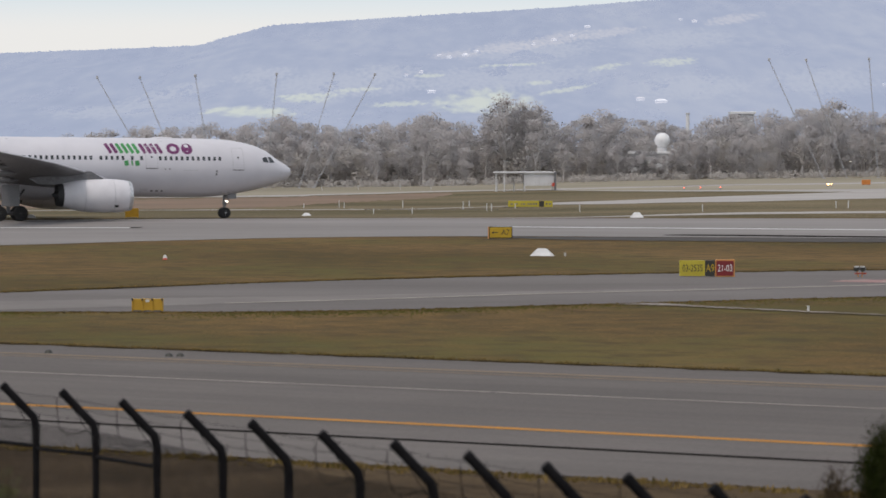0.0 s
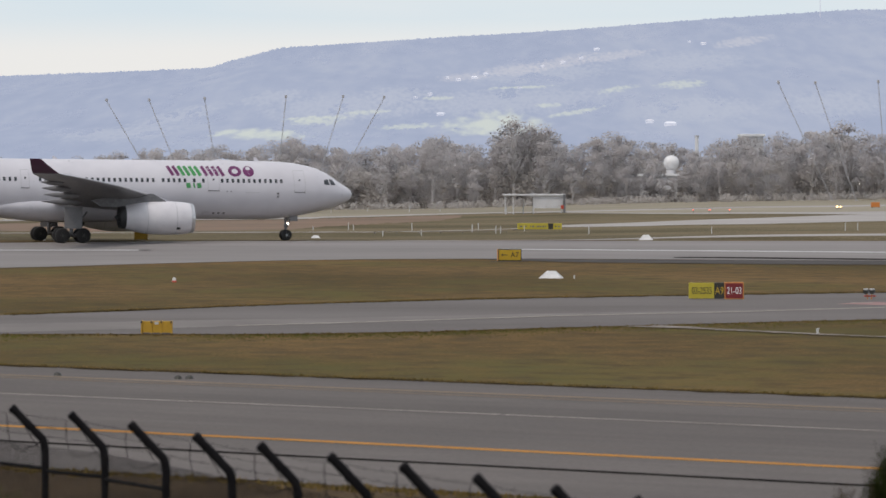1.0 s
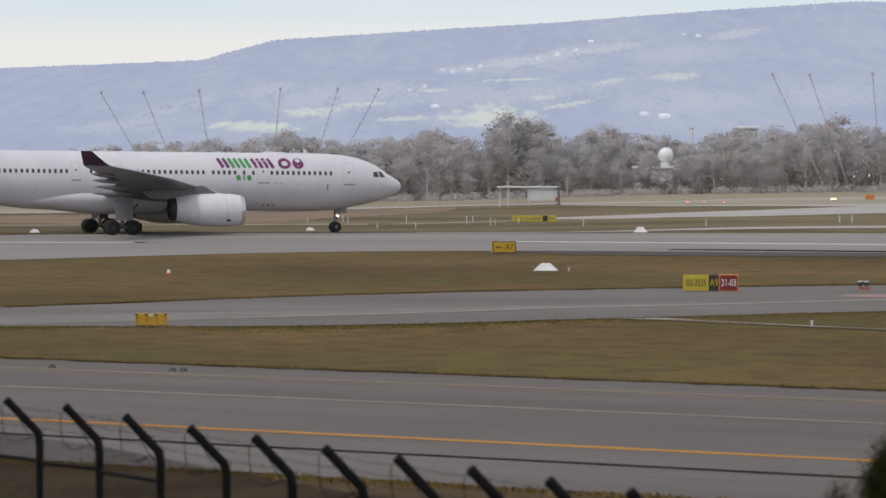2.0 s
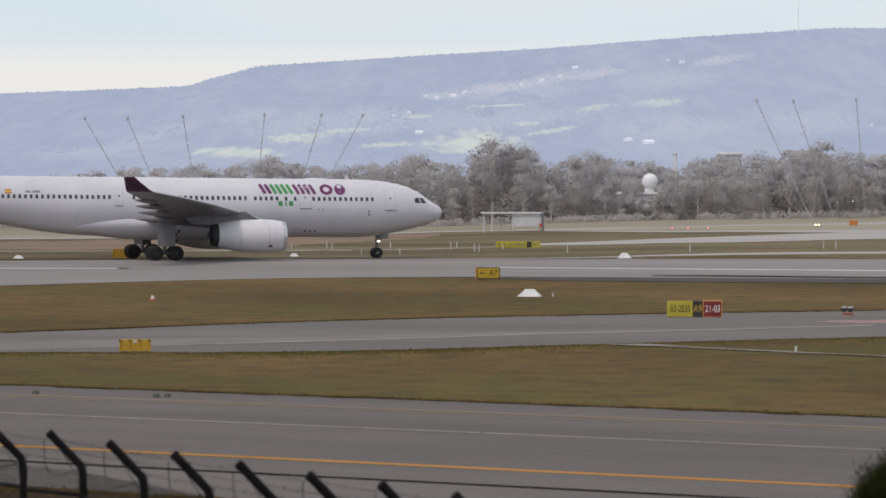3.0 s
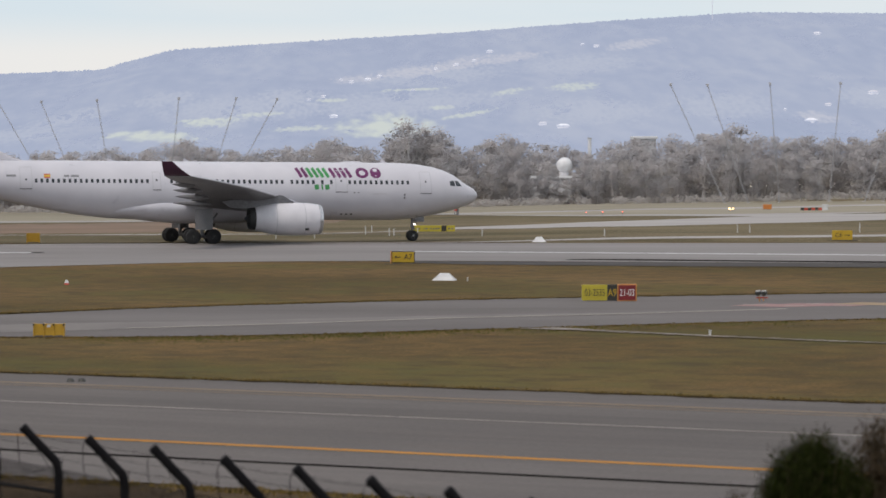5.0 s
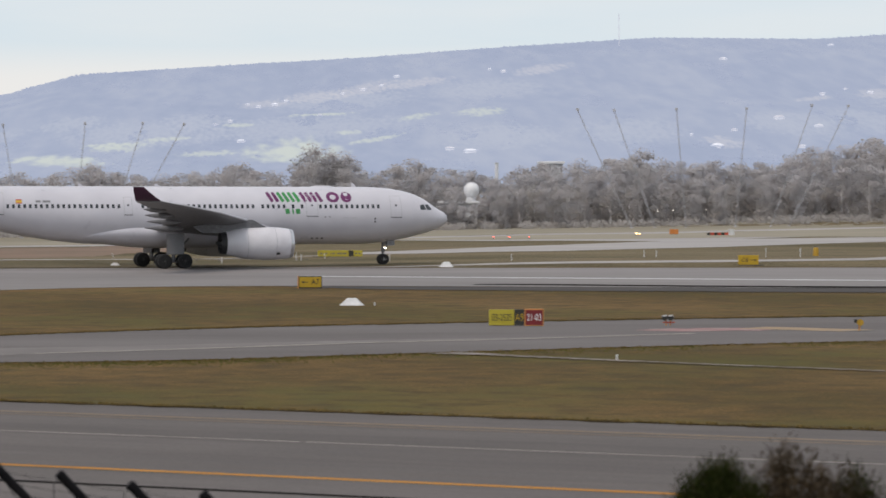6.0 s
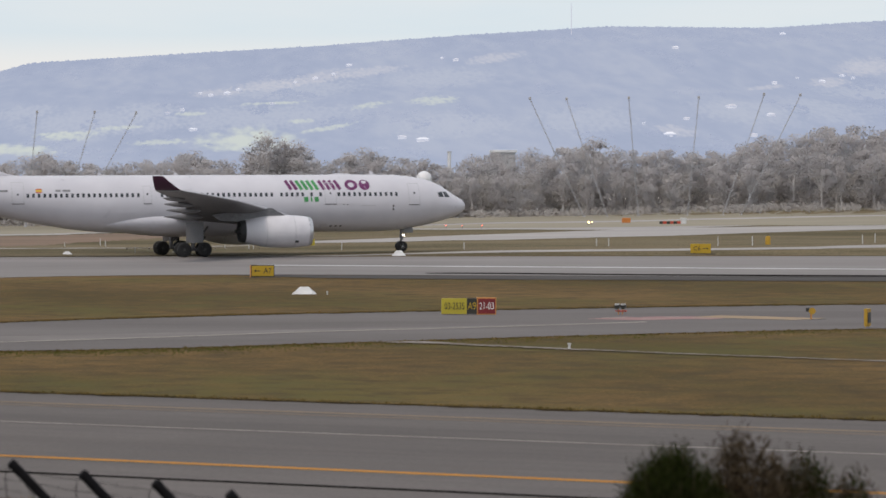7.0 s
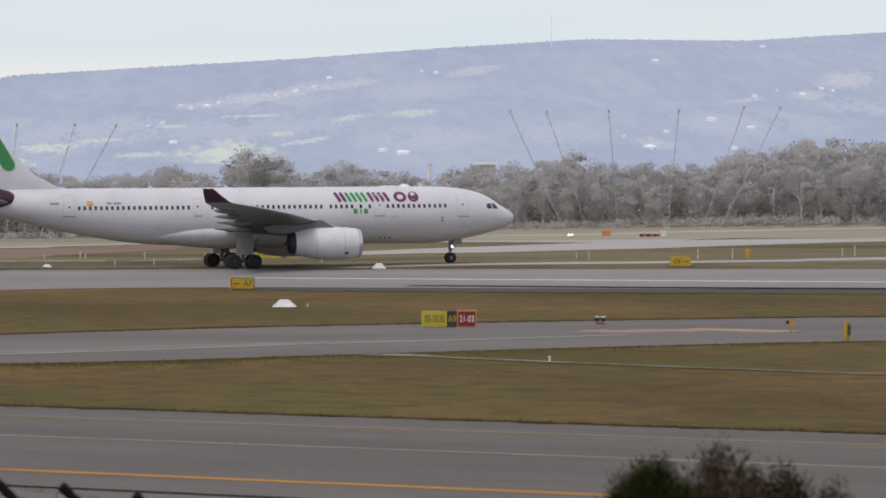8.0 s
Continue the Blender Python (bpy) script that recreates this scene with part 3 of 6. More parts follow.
def make_airliner():
    air = thing("airliner", "white twin-engine passenger jet with purple and green livery, taxiing", "airplane")
    bm = bmesh.new()
    lathe(bm, [(NOSE - st, 0, ZC + (t + b) / 2, w, (t - b) / 2) for st, t, b, w in hull_rings()], "x", 64)
    part("fuselage", bm, HULL, air, "glossy white painted fuselage", True)
    # fairing under the wing root
    bm = bmesh.new()
    lathe(bm, [(NOSE - st, 0, zc, w, h) for st, zc, w, h in ((18.6, 3.0, 0.3, 0.2), (19.8, 3.05, 1.9, 0.85), (22.0, 3.1, 2.45, 1.25), (25.0, 3.15, 2.72, 1.46), (30.0, 3.15, 2.76, 1.48),
                                                            (32.0, 3.2, 2.72, 1.42), (33.4, 3.22, 2.58, 1.30), (34.8, 3.18, 2.36, 1.10), (36.2, 3.08, 2.08, 0.84), (37.6, 2.95, 1.7, 0.55), (38.8, 2.85, 1.2, 0.25))], "x", 40)
    part("belly_fairing", bm, HULL, air, "white wing-root fairing", True)
    # wings, winglets, engines
    for s in (-1, 1):
        bm = bmesh.new()
        wing_skin(bm, [(s * 2.2, 18.4, 11.6, 1.5, 3.40), (s * 5.0, 20.0, 9.9, 1.25, 3.82), (s * 9.6, 22.7, 7.5, 0.92, 4.40), (s * 16, 26.6, 5.6, 0.66, 5.12),
                       (s * 23, 30.9, 3.9, 0.46, 5.70), (s * 28.6, 34.3, 2.55, 0.30, 6.12), (s * 29.4, 34.85, 2.3, 0.22, 6.24)])
        part("wing", bm, WING_SHADE_GREY, air, "grey swept wing, darkened for its shaded underside", True)
        bm = bmesh.new()
        loops = []
        for y, le, ch, z, th in ((29.35, 34.8, 2.35, 6.23, 0.12), (29.75, 35.3, 2.0, 6.5, 0.10), (30.05, 36.0, 1.45, 7.0, 0.08), (30.2, 36.6, 0.95, 7.5, 0.05)):
            loops.append([bm.verts.new((NOSE - le - ch * u, s * (y + th * v), z)) for u, v in ((0, 0), (0.25, 1), (0.6, 0.8), (1, 0), (0.6, -0.8), (0.25, -1))])
        for a, b in zip(loops, loops[1:]):
            for i in range(6):
                bm.faces.new((a[i], a[(i + 1) % 6], b[(i + 1) % 6], b[i]))
        bm.faces.new(loops[0])
        bm.faces.new(loops[-1])
        part("winglet", bm, DEEP_PURPLE, air, "dark purple swept winglet", True)
        # pale slat edge; its white also stands in for the highlight there
        bm = bmesh.new()
        edge = [(3.0, 18.75, 3.52, 0.16), (5.0, 19.95, 3.82, 0.15), (9.6, 22.65, 4.40, 0.11), (16, 26.55, 5.12, 0.08), (23, 30.85, 5.70, 0.06), (28.6, 34.27, 6.12, 0.04)]
        rings = [[bm.verts.new((NOSE - st + 0.02 + r * math.cos(a), s * y, z + 0.05 + r * math.sin(a))) for a in np.linspace(0, 2 * math.pi, 9)[:-1]] for y, st, z, r in edge]
        for a, b in zip(rings, rings[1:]):
            for i in range(8):
                bm.faces.new((a[i], a[(i + 1) % 8], b[(i + 1) % 8], b[i]))
        part("leading_edge", bm, HULL, air, "pale rounded leading edge with its highlight in the colour", True)
        # flap-track fairings under the trailing edge
        for y, st, z, ln in ((7.6, 28.3, 3.6, 3.8), (12.8, 29.6, 4.25, 3.3), (17.5, 31.3, 4.85, 2.7), (22.0, 32.9, 5.4, 2.1)):
            bm = bmesh.new()
            lathe(bm, [(NOSE - st - ln * k, s * y, z + 0.1 * k, r, r * 1.25) for k, r in ((0, 0.03), (0.12, 0.15), (0.35, 0.22), (0.65, 0.18), (1, 0.03))], "x", 12)
            part("flap_fairing", bm, WING_SHADE_GREY, air, "", True)
        # engine: cowl, lip, exhaust, pylon
        ey, ez, f = s * 9.37, 2.22, 18.2
        bm = bmesh.new()
        lathe(bm, [(NOSE - f - k, ey, ez + dz, r, r) for k, r, dz in ((0.9, 1.20, 0), (0.35, 1.27, 0), (0.18, 1.34, 0), (0.30, 1.40, 0), (1.2, 1.52, 0), (2.4, 1.56, 0), (4.0, 1.52, 0), (4.9, 1.43, 0.02), (6.0, 1.22, 0.04), (6.5, 1.08, 0.05), (6.45, 0.98, 0.05), (5.6, 1.02, 0.05))],
              "x", 44, cap0=False, cap1=False)
        eng = part("engine_cowl", bm, NACELLE, air, "white engine cowling with worn panels", True)
        bm = bmesh.new()
        lathe(bm, [(NOSE - f - k, ey, ez, r, r) for k, r in ((0.36, 1.41), (0.14, 1.385), (0.0, 1.32), (0.05, 1.25), (0.4, 1.20))], "x", 44, cap0=False, cap1=False)
        part("intake_lip", bm, LIP, eng, "bare metal intake lip", True)
        bm = bmesh.new()
        lathe(bm, [(NOSE - f - k, ey, ez, r, r) for k, r in ((1.1, 1.22), (1.15, 0.3), (0.6, 0.03))], "x", 30, cap0=False)
        part("fan", bm, DARK, eng, "dark engine fan", True)
        bm = bmesh.new()
        lathe(bm, [(NOSE - f - k, ey, ez + 0.05, r, r) for k, r in ((6.2, 1.04), (6.45, 1.095), (7.0, 1.02), (7.0, 0.94), (6.3, 0.55), (6.9, 0.42), (7.4, 0.1))], "x", 30)
        part("exhaust", bm, DARK, eng, "dark metal exhaust nozzle", True)
        for k, r in ((1.75, 1.542), (4.5, 1.474)):
            bm = bmesh.new()
            lathe(bm, [(NOSE - f - k, ey, ez, r + 0.006, r + 0.006), (NOSE - f - k - 0.05, ey, ez, r + 0.005, r + 0.005)], "x", 44, cap0=False, cap1=False)
            part("panel_line", bm, SEAL, eng, "grey panel joint", True)
        bm = bmesh.new()
        box(bm, NOSE - f - 1.8, NOSE - f - 1.45, ey + s * 1.0, ey + s * 1.32, ez - 1.05, ez - 0.84)
        part("drain_panel", bm, DARK, eng, "small dark vent")
        bm = bmesh.new()
        prof = [(2.2, 1.35), (3.8, 2.25), (6.0, 2.25), (9.6, 1.6), (8.8, 1.05), (6.4, 0.95), (5.0, 1.2)]
        va = [bm.verts.new((NOSE - f - k, ey - 0.24, ez + z)) for k, z in prof]
        vb = [bm.verts.new((NOSE - f - k, ey + 0.24, ez + z)) for k, z in prof]
        bm.faces.new(va)
        bm.faces.new(vb[::-1])
        for i in range(len(prof)):
            bm.faces.new((va[i], vb[i], vb[(i + 1) % len(prof)], va[(i + 1) % len(prof)]))
        # dark gear-steel tone stands in for the wing's shadow on the pylon
        part("pylon", bm, STRUT, air, "engine pylon, toned dark for the wing's shadow")
        # tailplane
        bm = bmesh.new()
        wing_skin(bm, [(s * 0.6, 50.2, 5.6, 0.62, 6.25), (s * 5, 53.0, 4.1, 0.44, 6.72), (s * 9.6, 56.0, 2.4, 0.25, 7.2)])
        part("tailplane", bm, WING_SHADE_GREY, air, "grey horizontal tailplane", True)
    # fin
    bm = bmesh.new()
    loops = []
    for z, le, ch, th in ((7.45, 44.0, 13.6, 0.10), (7.9, 46.1, 11.3, 0.30), (9.0, 48.2, 9.0, 0.36), (12.5, 51.4, 6.4, 0.30), (16.9, 55.0, 3.8, 0.20), (17.35, 55.6, 2.9, 0.12)):
        loops.append([bm.verts.new((NOSE - le - ch * u, th * v, z)) for u, v in ((0, 0), (0.05, 0.55), (0.25, 1), (0.6, 0.8), (1, 0.05), (1, -0.05), (0.6, -0.8), (0.25, -1), (0.05, -0.55))])
    for a, b in zip(loops, loops[1:]):
        for i in range(9):
            bm.faces.new((a[i], a[(i + 1) % 9], b[(i + 1) % 9], b[i]))
    bm.faces.new(loops[0])
    bm.faces.new(loops[-1])
    fin = part("tail_fin", bm, HULL, air, "white tail fin with a green stroke", True)
    bm = bmesh.new()
    p, q, w = np.array((50.75, 10.0)), np.array((53.9, 15.5)), 0.62
    d = (q - p) / np.linalg.norm(q - p)
    nn = np.array((-d[1], d[0]))
    pts = [p + w * (math.cos(a) * nn - math.sin(a) * d) for a in np.linspace(0, math.pi, 9)] + [q + w * (-math.cos(a) * nn + math.sin(a) * d) for a in np.linspace(0, math.pi, 9)]
    for s in (-1, 1):
        f = bm.faces.new([bm.verts.new((NOSE - u[0], s * 0.40, u[1])) for u in pts])
        r = bmesh.ops.extrude_face_region(bm, geom=[f])
        bmesh.ops.translate(bm, vec=(0, -s * 0.12, 0), verts=[v for v in r["geom"] if isinstance(v, bmesh.types.BMVert)])
    part("tail_stroke", bm, GREEN, fin, "green painted stroke")
    # added dark rounded bulge, standing in for a dark oval where the tailplane meets the hull
    for s in (-1, 1):
        bm = bmesh.new()
        lathe(bm, [(NOSE - st, s * 1.0, 6.62 + 0.06 * (st - 50), w, h) for st, w, h in ((50.1, 0.05, 0.08), (50.25, 0.5, 0.45), (50.7, 0.85, 0.76), (51.6, 1.0, 0.95), (53.0, 0.95, 0.98), (55.0, 0.7, 0.8), (57.0, 0.1, 0.3))], "x", 24)
        part("tailplane_root", bm, DEEP_PURPLE, air, "added dark purple bulge at the tailplane root", True)
    # cabin windows, doors, cockpit glass
    zs = 5.74
    wins = [7.8 + 0.533 * i for i in range(12)] + [15.5, 16.4] + [17.3 + 0.533 * i for i in range(5)] + [20.4 + 0.533 * i for i in range(17)] + [30.2 + 0.533 * i for i in range(3)] + [33.6 + 0.533 * i for i in range(21)]
    for st in wins:
        bm = bmesh.new()
        decal(bm, ((st - 0.125, zs - 0.19), (st + 0.125, zs - 0.19), (st + 0.125, zs + 0.19), (st - 0.125, zs + 0.19)), 0.012, 1, 2)
        part("cabin_window", bm, CABIN_PANE, air)
    for st, w, z0, z1, nm in ((5.95, 1.08, 4.72, 6.75, "cabin_door"), (14.5, 1.08, 4.82, 6.85, "cabin_door"), (32.7, 0.72, 4.95, 6.6, "emergency_door"), (45.2, 1.08, 5.0, 7.0, "cabin_door")):
        bm = bmesh.new()
        decal(bm, ((st - w / 2, z0), (st + w / 2, z0), (st + w / 2, z1), (st - w / 2, z1)), 0.012, 2, 8)
        door = part(nm, bm, HULL, air, "white cabin door with grey seal")
        bm = bmesh.new()
        t = 0.045
        for c in (((st - w / 2 - t, z0), (st - w / 2, z0), (st - w / 2, z1), (st - w / 2 - t, z1)), ((st + w / 2, z0), (st + w / 2 + t, z0), (st + w / 2 + t, z1), (st + w / 2, z1)),
                  ((st - w / 2 - t, z1), (st + w / 2 + t, z1), (st + w / 2 + t, z1 + t), (st - w / 2 - t, z1 + t))):
            decal(bm, c, 0.02, 2, 8)
        part("door_seal", bm, SEAL, door, "grey seal line")
        bm = bmesh.new()
        decal(bm, ((st - w / 2 - 0.05, z0 - 0.09), (st + w / 2 + 0.05, z0 - 0.09), (st + w / 2 + 0.05, z0), (st - w / 2 - 0.05, z0)), 0.024, 2, 2)
        part("door_sill", bm, STRUT, door, "dark metal sill")
        bm = bmesh.new()
        decal(bm, ((st - 0.08, zs + 0.02), (st + 0.08, zs + 0.02), (st + 0.08, zs + 0.2), (st - 0.08, zs + 0.2)), 0.02, 1, 2)
        part("door_window", bm, CABIN_PANE, door)
    for c in (((1.98, 5.40), (2.60, 5.40), (2.76, 5.95), (2.34, 5.93)), ((2.70, 5.40), (3.32, 5.44), (3.34, 5.86), (2.88, 5.97))):
        for s in (-1, 1):
            bm = bmesh.new()
            decal(bm, c, 0.015, 3, 3, s)
            part("cockpit_window", bm, CABIN_PANE, air, "dark cockpit window")
    # livery: plain slanted strokes and blocks in purple and green
    U, L = 7.1, 6.2
    strokes = [(18.85 - 0.535 * i - (0.12 if i > 5 else 0), 18.4 - 0.535 * i - (0.12 if i > 5 else 0), GREEN if 2 <= i <= 5 else PURPLE) for i in range(10)]
    for a, b, mt in strokes:
        bar_decal("livery_stroke", (a, U), (b, L), 0.33, mt, air, "painted slanted stroke")
    for st, w in ((12.3, 1.15), (10.95, 0.95)):
        bm = bmesh.new()
        n = 14
        for i in range(n):
            a, b = 2 * math.pi * i / n, 2 * math.pi * (i + 1) / n
            ro, ri = (w / 2 + 0.08, 0.52), ((w / 2 - 0.26, 0.24) if st > 12 else (0.02, 0.02))
            decal(bm, ((st + ri[0] * math.cos(a), 6.65 + ri[1] * math.sin(a)), (st + ro[0] * math.cos(a), 6.65 + ro[1] * math.sin(a)), (st + ro[0] * math.cos(b), 6.65 + ro[1] * math.sin(b)), (st + ri[0] * math.cos(b), 6.65 + ri[1] * math.sin(b))), 0.016, 1, 1)
        part("livery_ring", bm, PURPLE, air, "purple painted ring")
    for st, w in ((16.95, 0.42), (16.4, 0.16), (15.9, 0.42)):
        bar_decal("livery_block", (st + 0.06, 5.5), (st, 5.02), w, GREEN, air, "small green block")
    # flag and grey bars where small writing stands
    bm = bmesh.new()
    decal(bm, ((42.9, 6.0), (43.5, 6.0), (43.5, 6.4), (42.9, 6.4)), 0.014, 2, 3)
    flag = part("flag_patch", bm, FLAG_RED, air, "small red and yellow flag")
    bm = bmesh.new()
    decal(bm, ((42.9, 6.1), (43.5, 6.1), (43.5, 6.3), (42.9, 6.3)), 0.02, 2, 2)
    part("flag_band", bm, FLAG_YELLOW, flag)
    for st, w in ((41.35, 0.5), (40.55, 0.75), (46.6, 0.9)):
        bm = bmesh.new()
        decal(bm, ((st - w / 2, 6.1), (st + w / 2, 6.1), (st + w / 2, 6.3), (st - w / 2, 6.3)), 0.014, 2, 2)
        part("marking_bar", bm, GREY_AND_SHADE, air, "plain grey bar")
    for st, z, w, h in ((8.15, 4.55, 0.16, 0.2), (8.15, 4.25, 0.16, 0.2), (13.2, 4.72, 0.14, 0.1), (12.8, 4.72, 0.14, 0.1), (14.3, 2.62, 0.22, 0.16), (13.8, 2.62, 0.22, 0.16), (13.3, 2.62, 0.22, 0.16), (10.7, 4.62, 1.4, 0.05)):
        bm = bmesh.new()
        decal(bm, ((st - w / 2, z - h / 2), (st + w / 2, z - h / 2), (st + w / 2, z + h / 2), (st - w / 2, z + h / 2)), 0.014, 2, 2)
        part("hatch", bm, SEAL if w > 1 else STRUT, air, "small dark hatch")
    # roof aerials and beacon hump
    for st, h in ((9.3, 0.42), (29.0, 0.3), (36.5, 0.3)):
        bm = bmesh.new()
        x = NOSE - st
        z0 = ZC + 2.80
        vs = [(x, -0.03, z0), (x - 0.55, -0.03, z0), (x - 0.55, -0.03, z0 + h), (x - 0.38, -0.03, z0 + h)]
        f = bm.faces.new([bm.verts.new(v) for v in vs])
        r = bmesh.ops.extrude_face_region(bm, geom=[f])
        bmesh.ops.translate(bm, vec=(0, 0.06, 0), verts=[v for v in r["geom"] if isinstance(v, bmesh.types.BMVert)])
        part("aerial", bm, HULL, air, "white blade aerial")
    bm = bmesh.new()
    lathe(bm, [(NOSE - st, 0, ZC + 2.74, w, h) for st, w, h in ((11.6, 0.1, 0.06), (12.0, 0.5, 0.18), (13.4, 0.55, 0.2), (14.2, 0.1, 0.06))], "x", 16)
    part("antenna_hump", bm, HULL, air, "low white antenna fairing", True)
    # nose gear
    bm = bmesh.new()
    rod(bm, (0, 0, 2.5), (0, 0, 0.53), 0.13, 0.10, 12)
    rod(bm, (0.0, -0.42, 0.53), (0.0, 0.42, 0.53), 0.07, n=8)
    rod(bm, (0.05, 0, 1.1), (0.7, 0, 2.4), 0.06, n=8)
    box(bm, -0.14, 0.16, -0.16, 0.16, 1.35, 1.62, 0.02)
    gear = part("nose_gear", bm, STRUT, air, "dark steel nose gear leg", True)
    for s in (-1, 1):
        bm = bmesh.new()
        box(bm, 0.25, 1.05, s * 0.62 - 0.03, s * 0.62 + 0.03, 1.88, 2.4, 0.01)
        part("gear_door", bm, GREY_AND_SHADE, gear, "small grey gear door")
        bm = bmesh.new()
        lathe(bm, [(0.18, s * 0.24, 1.62, 0.07, 0.07), (0.26, s * 0.24, 1.62, 0.10, 0.10)], "x", 12)
        part("landing_light", bm, LAMP_GLOW, gear, "bright landing light")
    wheels = [make_wheel(air, "wheel", 0, s * 0.36, 0.53, 0.38) for s in (-1, 1)]
    # main gear bogies
    for s in (-1, 1):
        y = s * 5.34
        X = -22.18
        bm = bmesh.new()
        rod(bm, (X, y, 3.3), (X, y, 0.75), 0.24, 0.18, 12)
        rod(bm, (X - 1.0, y, 0.74), (X + 1.0, y, 0.66), 0.16, n=8)
        for k in (-0.99, 0.99):
            rod(bm, (X + k, y - 0.75, 0.70), (X + k, y + 0.75, 0.70), 0.10, n=8)
        rod(bm, (X, y, 1.4), (X, y - s * 1.9, 2.7), 0.10, n=8)
        rod(bm, (X + 0.2, y, 1.3), (X + 1.5, y, 2.9), 0.09, n=8)
        gear = part("main_gear", bm, STRUT, air, "dark steel main gear bogie", True)
        bm = bmesh.new()
        box(bm, X - 0.75, X + 0.95, y + s * 0.42, y + s * 0.50, 1.35, 3.35, 0.02)
        part("gear_door", bm, GREY_AND_SHADE, gear, "large grey gear door, colour darkened for shadow")
        for kx in (-0.99, 0.99):
            for ky in (-0.70, 0.70):
                wheels.append(make_wheel(air, "wheel", X + kx, y + ky, 0.70, 0.50))
    bm = bmesh.new()
    lathe(bm, [(ZC - 2.98, NOSE - 23.5, 0, 0.03, 0.03), (ZC - 2.9, NOSE - 23.5, 0, 0.12, 0.12), (ZC - 2.7, NOSE - 23.5, 0, 0.14, 0.14)], "z", 12)
    part("beacon", bm, RED_GLOW, air, "red anti-collision beacon", True)
    # the hull is sheared slightly nose-down on its gear to fit the camera's view
    for o in air.children_recursive:
        if not o.name.startswith(("wheel", "rim", "main_gear", "nose_gear", "gear_door", "landing_light")):
            for v in o.data.vertices:
                v.co.z -= 0.009 * v.co.x
    return air, wheels


airliner, WHEELS = make_airliner()


# ---- distance: wooded hills ----
RIDGE = [(-2500, 120), (-1200, 128), (-600, 140.5), (-447, 146), (-325, 151), (-313, 157), (-233, 178), (-64, 189), (165, 203), (265, 211), (360, 218), (548, 230), (766, 228.6), (960, 241), (1400, 250), (2600, 230)]
# blue distance haze, put in as emission and in the hills' bluish base colours
HILL_HAZE_GLOW = (0.312, 0.372, 0.508)
HILL = paint("hazy_hill_scrub", [(0.026, 0.036, 0.050), (0.055, 0.063, 0.073), (0.100, 0.102, 0.096)], 0.006, 0.95, fine=8, stretch=(1, 0.15, 1), world_space=True, glow=(HILL_HAZE_GLOW, 0.97), spec=0.0, grain=0.15)
HILL_WOOD = paint("hazy_hill_trees", [(0.032, 0.042, 0.058), (0.066, 0.074, 0.085), (0.115, 0.116, 0.11)], 0.006, 0.95, fine=8, stretch=(1, 0.15, 1), world_space=True, glow=(HILL_HAZE_GLOW, 0.97), island=0.08, spec=0.0)
# houses and the radio mast also emit the haze tint
HOUSE = paint("hazy_pale_house_wall", [(0.50, 0.46, 0.42), (0.66, 0.62, 0.57)], 0.1, 0.7, world_space=True, glow=(HILL_HAZE_GLOW, 0.7))
HOUSE_ROOF = paint("hazy_pale_house_roof", [(0.42, 0.38, 0.35), (0.62, 0.60, 0.58)], 0.1, 0.6, world_space=True, per_object=0.5, glow=(HILL_HAZE_GLOW, 0.7))


def hill_z(x, y):
    k = min(1.0, max(0.0, (y - 2700) / 1900)) ** 1.15
    top = float(np.interp(x, [a for a, _ in RIDGE], [b for _, b in RIDGE]))
    return top * k + 9 * math.sin(x / 170 + y / 310) * math.sin(y / 240 - x / 400) * min(1.0, 4 * k * (1 - k)) - 2


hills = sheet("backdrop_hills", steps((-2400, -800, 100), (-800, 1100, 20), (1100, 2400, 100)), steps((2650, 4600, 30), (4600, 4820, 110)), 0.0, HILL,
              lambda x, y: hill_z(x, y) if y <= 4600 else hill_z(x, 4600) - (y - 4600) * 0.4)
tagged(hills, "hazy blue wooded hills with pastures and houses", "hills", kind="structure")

# open slopes: centre, half width, half depth, slant
PASTURES = [(44, 3415, 46, 140, 0), (-44, 3428, 31, 34, 0.5), (-142, 3492, 26, 50, 0), (-186, 3292, 47, 80, 0), (-140, 3520, 35, 28, 0.4), (127, 3512, 29, 20, 0.9), (182, 3704, 22, 30, 1.0), (250, 3700, 25, 50, 0),
            (76, 3788, 38, 18, 0), (-16, 3700, 15, 20, 0), (102, 3588, 15, 18, 0), (-93, 3580, 24, 22, 0.4)]
# cream tone puts sunlight on the dry slopes into the colour
SUNLIT_DRY_SLOPES = [(141, 4192, 42, 70, 1.2), (205, 4216, 42, 50, 0.6), (77, 4100, 41, 90, 0.8), (15, 3988, 30, 80, 0.8), (364, 4252, 35, 50, 0.6), (641, 3848, 29, 26, 1.6), (731, 3944, 26, 50, 0.8), (806, 4088, 41, 70, 0.8), (466, 3344, 20, 46, 0)]
THIN_SLOPES = [(388, 3448, 52, 98, 0), (-293, 3592, 42, 110, 1.0), (-199, 3732, 37, 66, 1.0), (-62, 3748, 37, 82, 0), (654, 3560, 42, 144, 0), (110, 4000, 80, 160, 0.5), (60, 3650, 110, 120, 0), (-120, 3620, 80, 120, 0), (280, 4050, 60, 140, 0), (560, 3500, 50, 110, 0),
               (250, 3450, 60, 110, 0), (760, 3800, 60, 120, 0), (-330, 3350, 60, 140, 0)]


def in_field(x, y):
    return any(((x - a) / rx) ** 2 + ((y - b - k * (x - a)) / ry) ** 2 < 0.7 for a, b, rx, ry, k in PASTURES + SUNLIT_DRY_SLOPES)


